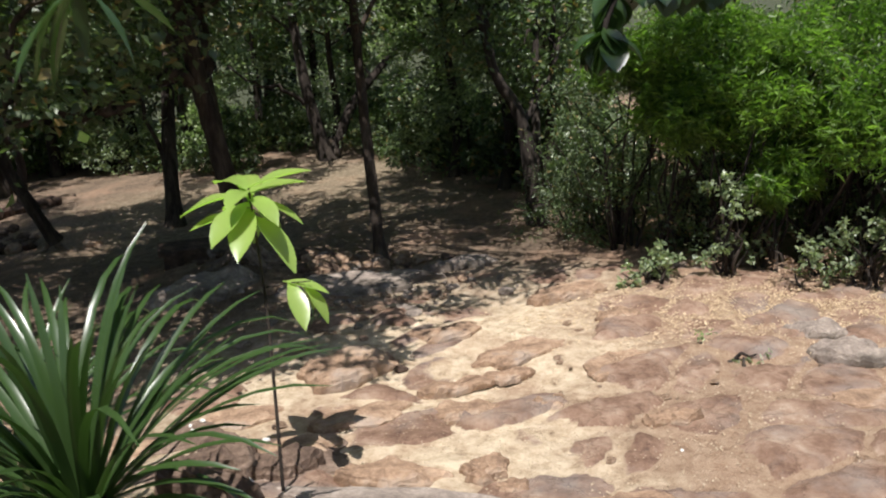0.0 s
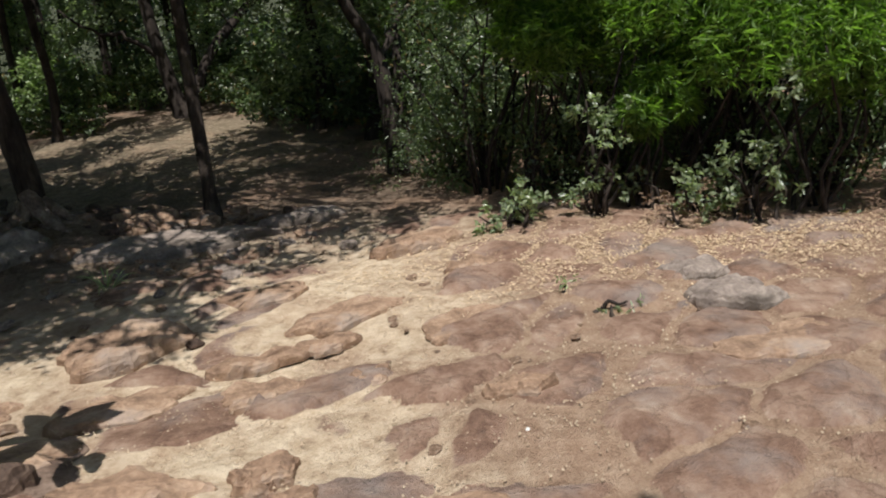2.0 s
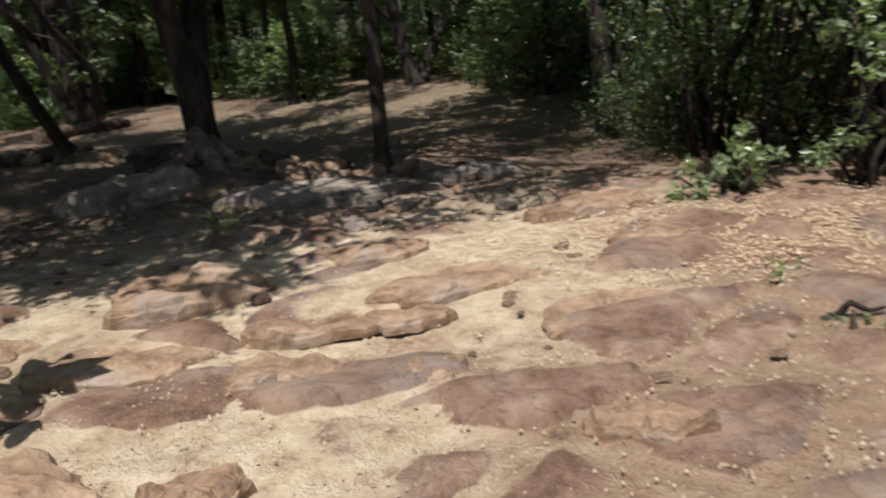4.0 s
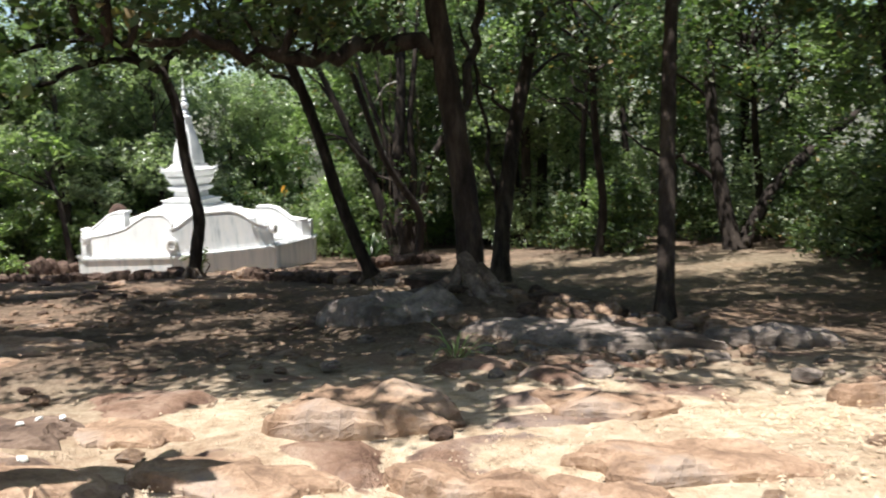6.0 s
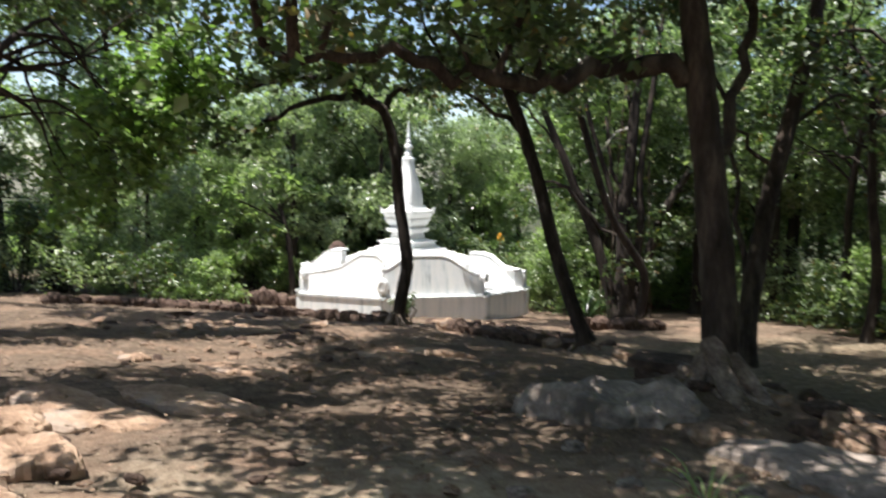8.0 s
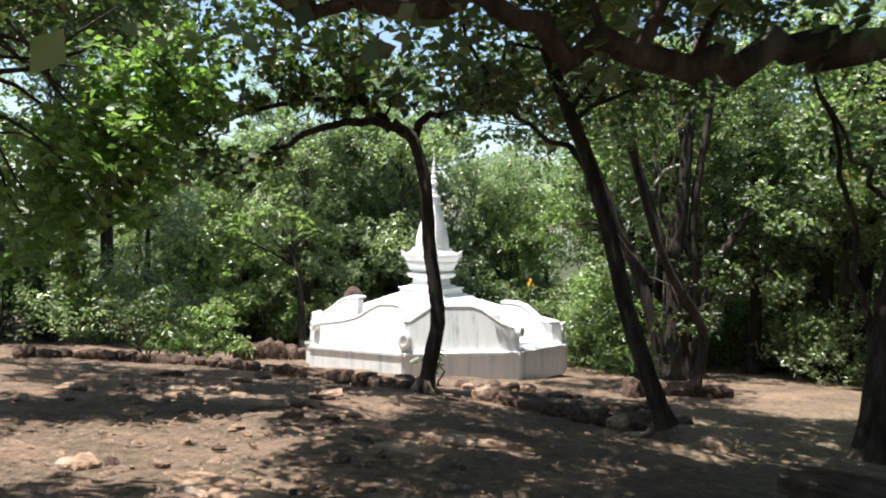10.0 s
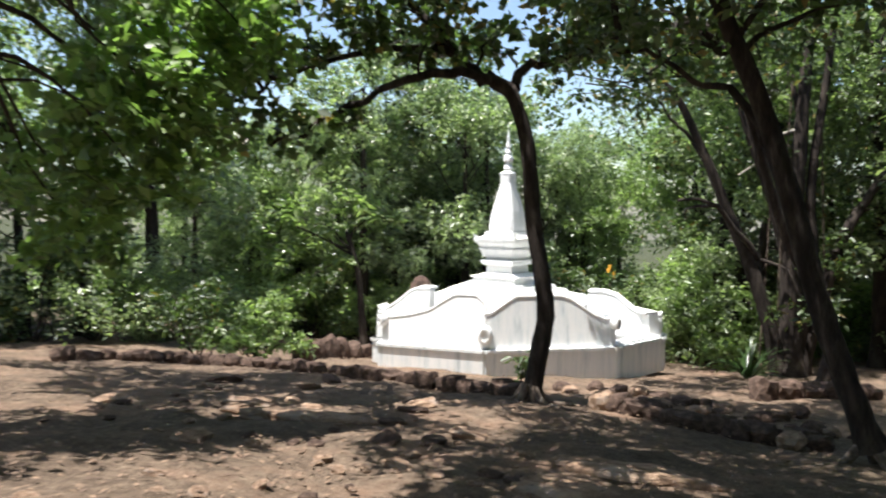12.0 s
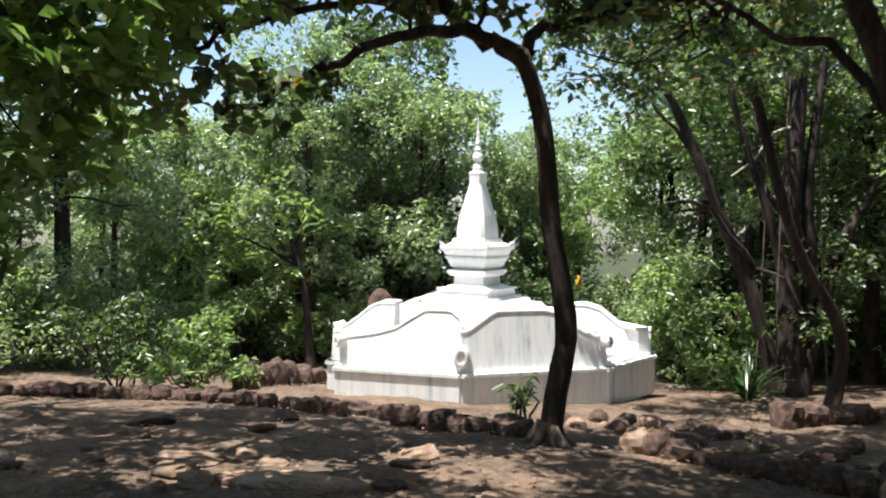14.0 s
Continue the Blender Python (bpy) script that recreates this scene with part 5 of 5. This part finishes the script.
# ---- plants near the walk ----
def strap_mesh(L, w, bend, seed, twist=0.0):
    """A long strap leaf that arches over, folded along its midrib."""
    rg = np.random.RandomState(seed)
    verts, faces = [], []
    n = 9
    x = z = 0.0
    ang = radians(82) - 0.08 * rg.uniform()
    for i in range(n):
        s = i / (n - 1)
        ww = w * (0.55 + 0.9 * s) * (1 - s) ** 0.55 if s < 1 else 0.0
        ww = max(ww, 0.002)
        verts += [(x, -ww, z + ww * 0.5), (x, 0, z), (x, ww, z + ww * 0.5)]
        x += math.cos(ang) * L / (n - 1)
        z += math.sin(ang) * L / (n - 1)
        ang -= bend * (0.3 + 1.6 * s) / n
    for i in range(n - 1):
        a = i * 3
        faces += [(a, a + 1, a + 4, a + 3), (a + 1, a + 2, a + 5, a + 4)]
    return mesh_of("leaf", verts, faces, M_STRAP, True)


def strap_plant(name, label, at, count, L, w, seed, tilt=(0.1, 0.9), mat=None, category="plant"):
    rg = np.random.RandomState(seed)
    ob = thing(name, at, label, category)
    shapes = [strap_mesh(L * q, w, b, seed + i) for i, (q, b) in enumerate(((1.0, 1.1), (0.9, 1.7), (0.8, 0.6), (1.05, 2.1), (0.7, 1.4)))]
    if mat:
        for me in shapes:
            me.materials[0] = mat
    for k in range(count):
        lf = part("leaf", shapes[rg.randint(0, 5)], ob)
        a = 2.399 * k + rg.normal() * 0.2
        lf.matrix_basis = Matrix.Translation((0.06 * math.cos(a), 0.06 * math.sin(a), rg.uniform(0, 0.12))) @ Matrix.Rotation(a, 4, "Z") @ Matrix.Rotation(rg.uniform(*tilt), 4, "Y") @ Matrix.Rotation(rg.normal() * 0.2, 4, "Z")
    return ob


def broad_leaf(L, w, droop, seed, mat):
    rg = np.random.RandomState(seed)
    verts, faces = [], []
    n = 8
    for i in range(n):
        s = i / (n - 1)
        ww = w * math.sin(math.pi * min(1, 0.06 + 0.94 * s) ** 1.35) ** 0.8 + 0.002
        x, z = L * s, -droop * L * s * s
        wave = 0.04 * L * math.sin(9 * s + seed)
        verts += [(x, -ww, z + ww * 0.35 + wave * 0.3), (x, 0, z), (x, ww, z + ww * 0.35 - wave * 0.3)]
    for i in range(n - 1):
        a = i * 3
        faces += [(a, a + 1, a + 4, a + 3), (a + 1, a + 2, a + 5, a + 4)]
    return mesh_of("leaf", verts, faces, mat, True)


def sapling():
    base = Vector((-0.46, 5.76, 0.70))
    ob = thing("sapling", base, "thin sapling with a tuft of bright lit leaves", "sapling")
    top = Vector((-0.76, 6.34, 2.79)) - base
    mid = Vector((-0.62, 6.13, 2.08)) - base
    low = Vector((-0.54, 5.96, 1.50)) - base
    path = smooth_path([(0, 0, -0.05), low, mid, top], 5)
    part("stem", mesh_of("stem", *tube(path, np.linspace(0.014, 0.008, len(path)), 7), M_BARK, True), ob)
    shapes = [broad_leaf(0.44, 0.085, 0.15, 1, M_FRESH), broad_leaf(0.50, 0.09, 0.32, 2, M_FRESH), broad_leaf(0.34, 0.075, 0.55, 3, M_FRESH)]
    rg = np.random.RandomState(3)
    for k in range(15):
        lf = part("leaf", shapes[k % 3], ob)
        lf.matrix_basis = Matrix.Translation(top + Vector((0, 0, -0.015 * k))) @ Matrix.Rotation(2.399 * k + rg.normal() * 0.2, 4, "Z") @ Matrix.Rotation(rg.uniform(-0.55, 0.05) + 0.035 * k, 4, "Y")
    node = Vector((-0.60, 6.16, 2.13)) - base
    for k, a in enumerate((0.1, -0.9, 1.0, -0.2)):
        lf = part("leaf", shapes[k % 3], ob)
        lf.matrix_basis = Matrix.Translation(node + Vector((0.10 + 0.05 * k, 0, 0.05))) @ Matrix.Rotation(a, 4, "Z") @ Matrix.Rotation(0.1 + 0.25 * k, 4, "Y") @ Matrix.Scale(0.75, 4)
    tw = smooth_path([node + Vector((-0.02, 0, 0)), node + Vector((0.14, 0, 0.04)), node + Vector((0.30, 0.02, 0.06))], 3)
    part("twig", mesh_of("twig", *tube(tw, np.linspace(0.007, 0.004, len(tw)), 5), M_BARK, True), ob)


sapling()
strap_plant("strap_leaf_plant", "large clump of long dark green strap leaves", (-0.91, 4.38, 1.54), 95, 1.52, 0.034, 401, (-0.05, 0.85))
strap_plant("strap_leaf_plant", "clump of dark strap leaves behind the first", (-1.93, 5.11, 0.89), 50, 1.6, 0.03, 402, (-0.05, 0.8))
strap_plant("spiky_plant", "dark spiky rosette plant in the shade of the wood", (-17.38, 21.61, -2.64), 60, 1.1, 0.035, 403, (0.0, 1.1))
strap_plant("grass_tuft", "small green grass tuft in the shade", (-1.78, 10.11, -0.07), 18, 0.32, 0.012, 404, (0.1, 1.0), M_LEAF_BRIGHT)
strap_plant("spiky_plant", "pale spiky rosette plant at the wood edge", (-26.44, 7.19, -2.19), 40, 0.9, 0.03, 405, (0.0, 1.0))

bush("sunlit_bush", "bright green leafy bush behind the kerb", (-21.34, 10.84, -2.10), [((0.1, 0.1, 0.4), 0.45, 200), ((-0.4, 0.3, 0.7), 0.5, 220), ((0.4, -0.5, 0.5), 0.45, 200), ((0, 0, 1.1), 0.5, 220), ((0.3, 0.8, 0.4), 0.4, 180), ((-0.2, -0.9, 0.6), 0.4, 160), ((0.0, 0.4, 1.3), 0.4, 140)], 0.17, M_LEAF_BRIGHT, 411, 0.45)
bush("shade_bush", "dark dense bush beside the trodden path", (-22.15, 9.61, -2.06), [((0, 0, 0.5), 0.6, 300), ((0.2, 0.6, 0.7), 0.6, 300), ((-0.2, -0.5, 0.8), 0.6, 300), ((0, 0.2, 1.4), 0.6, 300), ((0.3, -0.6, 1.5), 0.6, 250)], 0.15, M_LEAF, 412, 0.45)
bush("drooping_plant", "small dark drooping plant in front of the white wall", (-16.15, 14.82, -1.98), [((0, 0, 0.25), 0.14, 30), ((0, 0, 0.55), 0.2, 26), ((0.1, 0.2, 0.6), 0.2, 20), ((0.05, -0.2, 0.62), 0.2, 20)], 0.22, M_LEAF, 413, 0.35)
bush("weed", "small weed with pale leaves growing on the rock", (3.17, 8.53, 0.59), [((0, 0, 0.06), 0.12, 24), ((0.15, 0.1, 0.05), 0.1, 18)], 0.06, M_LEAF_GREY, 414, 0.3)
bush("weed", "small green weed at the foot of the rock", (2.87, 9.04, 0.52), [((0, 0, 0.06), 0.12, 24)], 0.06, M_LEAF_BRIGHT, 415, 0.3)
for k, (p, h) in enumerate((((5.06, 10.65, 0.60), 1.9), ((3.51, 11.13, 0.47), 1.4), ((4.51, 11.06, 0.54), 0.45), ((1.44, 14.94, -0.22), 0.8), ((2.59, 11.08, 0.37), 0.5))):
    rgb = np.random.RandomState(420 + k)
    cl = [((rgb.normal() * 0.22, rgb.normal() * 0.2, h * rgb.uniform(0.2, 1.0)), 0.22, 60) for i in range(9)]
    bush("pale_shrub", "open shrub with pale lit leaves against dark scrub", p, cl, 0.085, M_LEAF_GREY, 430 + k, 0.5, group="pale shrubs")

bush("dry_brush", "low heap of dry red-brown brush on the earth bank", (4.45, 10.75, hz(4.45, 10.75)), [((-0.3, 0, 0.15), 0.25, 120), ((0.1, 0.1, 0.25), 0.3, 140), ((0.45, 0.0, 0.15), 0.25, 110)], 0.07, M_DRY, 416, 0.3)

# dark stone bench behind the large tree
def bench_block():
    x, y = -5.3, 13.3
    ob = thing("stone_bench", (x, y, hz(x, y)), "dark laterite bench block behind the large tree", "bench")
    for nm, sx, sy, z0, z1 in (("base", 0.38, 0.24, -0.1, 0.26), ("slab", 0.45, 0.3, 0.26, 0.36)):
        bm = bmesh.new()
        bmesh.ops.create_cube(bm, size=1.0)
        bmesh.ops.scale(bm, vec=(sx * 2, sy * 2, z1 - z0), verts=bm.verts)
        bmesh.ops.translate(bm, vec=(0, 0, (z0 + z1) / 2), verts=bm.verts)
        bmesh.ops.subdivide_edges(bm, edges=bm.edges[:], cuts=3, use_grid_fill=True)
        for v in bm.verts:
            v.co += Vector([noise.noise(v.co * 3 + Vector((i * 9, 0, 0))) * 0.03 for i in range(3)])
        part(nm, bm_mesh(nm, bm, M_LATERITE), ob)
    ob.rotation_euler = (0, 0, 0.5)


bench_block()
row_of_stones("laterite_wall", "low ruined laterite wall at the far end of the clearing", ((-16.46, 29.44), (-15.67, 30.95), (-14.21, 32.10)), 0.6, 0.75, rs, DARK_STONES, 0.5, "wall")

# orange cloth tied to a stake behind the stupa
stake = thing("robe_stake", (-24.90, 23.04, -3.43), "wooden stake with a faded orange cloth tied on it", "stake")
part("stake", mesh_of("stake", *tube([(0, 0, -0.1), (0.02, 0, 1.0), (0, 0.02, 2.95)], [0.03, 0.028, 0.02], 7), M_BARK, True), stake)
cv, cf = [], []
for i in range(7):
    for j in range(6):
        a = j / 5 - 0.5
        cv.append((0.05 * math.sin(7 * a + i) + 0.03 * i * 0.3, a * (0.12 + 0.035 * i), 2.95 - 0.02 - 0.06 * i + 0.03 * math.cos(9 * a)))
for i in range(6):
    for j in range(5):
        cf.append((i * 6 + j, i * 6 + j + 1, i * 6 + j + 7, i * 6 + j + 6))
part("cloth", mesh_of("cloth", cv, cf, M_CLOTH, True), stake, "faded orange cloth")
boulder("dark_mound", "dark overgrown mound of stones behind the stupa", *(-25.55, 25.00), 1.6, 1.0, 1.7, 0.9, 150, M_LATERITE, 0.2)

marker_z = hz(-22.77, 15.39)
marker = [(0, 0, -0.1), (0, 0, 0.5), (0.01, 0, 1.1), (0, 0.01, 1.8), (0, 0, 2.07), (0, 0, 2.22), (0, 0, 2.28)]
stone = new("stone_marker", mesh_of("stone_marker", *tube(marker, [0.36, 0.34, 0.33, 0.31, 0.26, 0.15, 0.03], 14, 0.06, 5), M_LATERITE, True))
stone.location = (-22.77, 15.39, marker_z)
tagged(stone, "dark weathered dome-topped stone behind the white wall", "stone marker")

# leaves of the tree beside the start, hanging into view
def hanging_branch(name, label, start, pts, count, size, seed, mat, wide=0.36):
    rg = np.random.RandomState(seed)
    ob = thing(name, start, label, "branch")
    path = smooth_path([Vector(p) - Vector(start) for p in pts], 5)
    part("twig", mesh_of("twig", *tube(path, np.linspace(0.022, 0.006, len(path)), 6), M_BARK, True), ob)
    shapes = [broad_leaf(size, size * wide, 0.3, k, mat) for k in range(3)]
    for k in range(count):
        q = path[rg.randint(len(path) // 4, len(path))]
        lf = part("leaf", shapes[k % 3], ob)
        lf.matrix_basis = Matrix.Translation(Vector(q)) @ Matrix.Rotation(rg.uniform(0, 6.28), 4, "Z") @ Matrix.Rotation(rg.uniform(0.2, 1.2), 4, "Y") @ Matrix.Scale(rg.uniform(0.7, 1.2), 4)
    return ob


# these two take the dark strap colour in place of the shade they hang in
hanging_branch("hanging_branch", "broad-leaved branch hanging over the start, coloured dark for shade", (1.80, 4.60, 4.56), [(1.80, 4.60, 4.56), (1.72, 4.51, 4.33), (1.59, 4.39, 4.15), (1.53, 4.28, 4.01), (1.54, 4.26, 3.93)], 60, 0.117, 501, M_STRAP)
hanging_branch("hanging_branch", "leafy twig overhead at the start, coloured dark for shade", (2.08, 4.72, 4.53), [(2.08, 4.72, 4.53), (2.06, 4.66, 4.35), (1.95, 4.54, 4.18), (1.76, 4.45, 4.15), (1.65, 4.43, 4.13)], 60, 0.117, 502, M_STRAP)
hanging_branch("hanging_branch", "long thin leaves hanging over the start", (-0.57, 4.53, 4.37), [(-0.57, 4.53, 4.37), (-0.54, 4.47, 4.22), (-0.50, 4.43, 4.12)], 7, 0.40, 503, M_STRAP, 0.08)
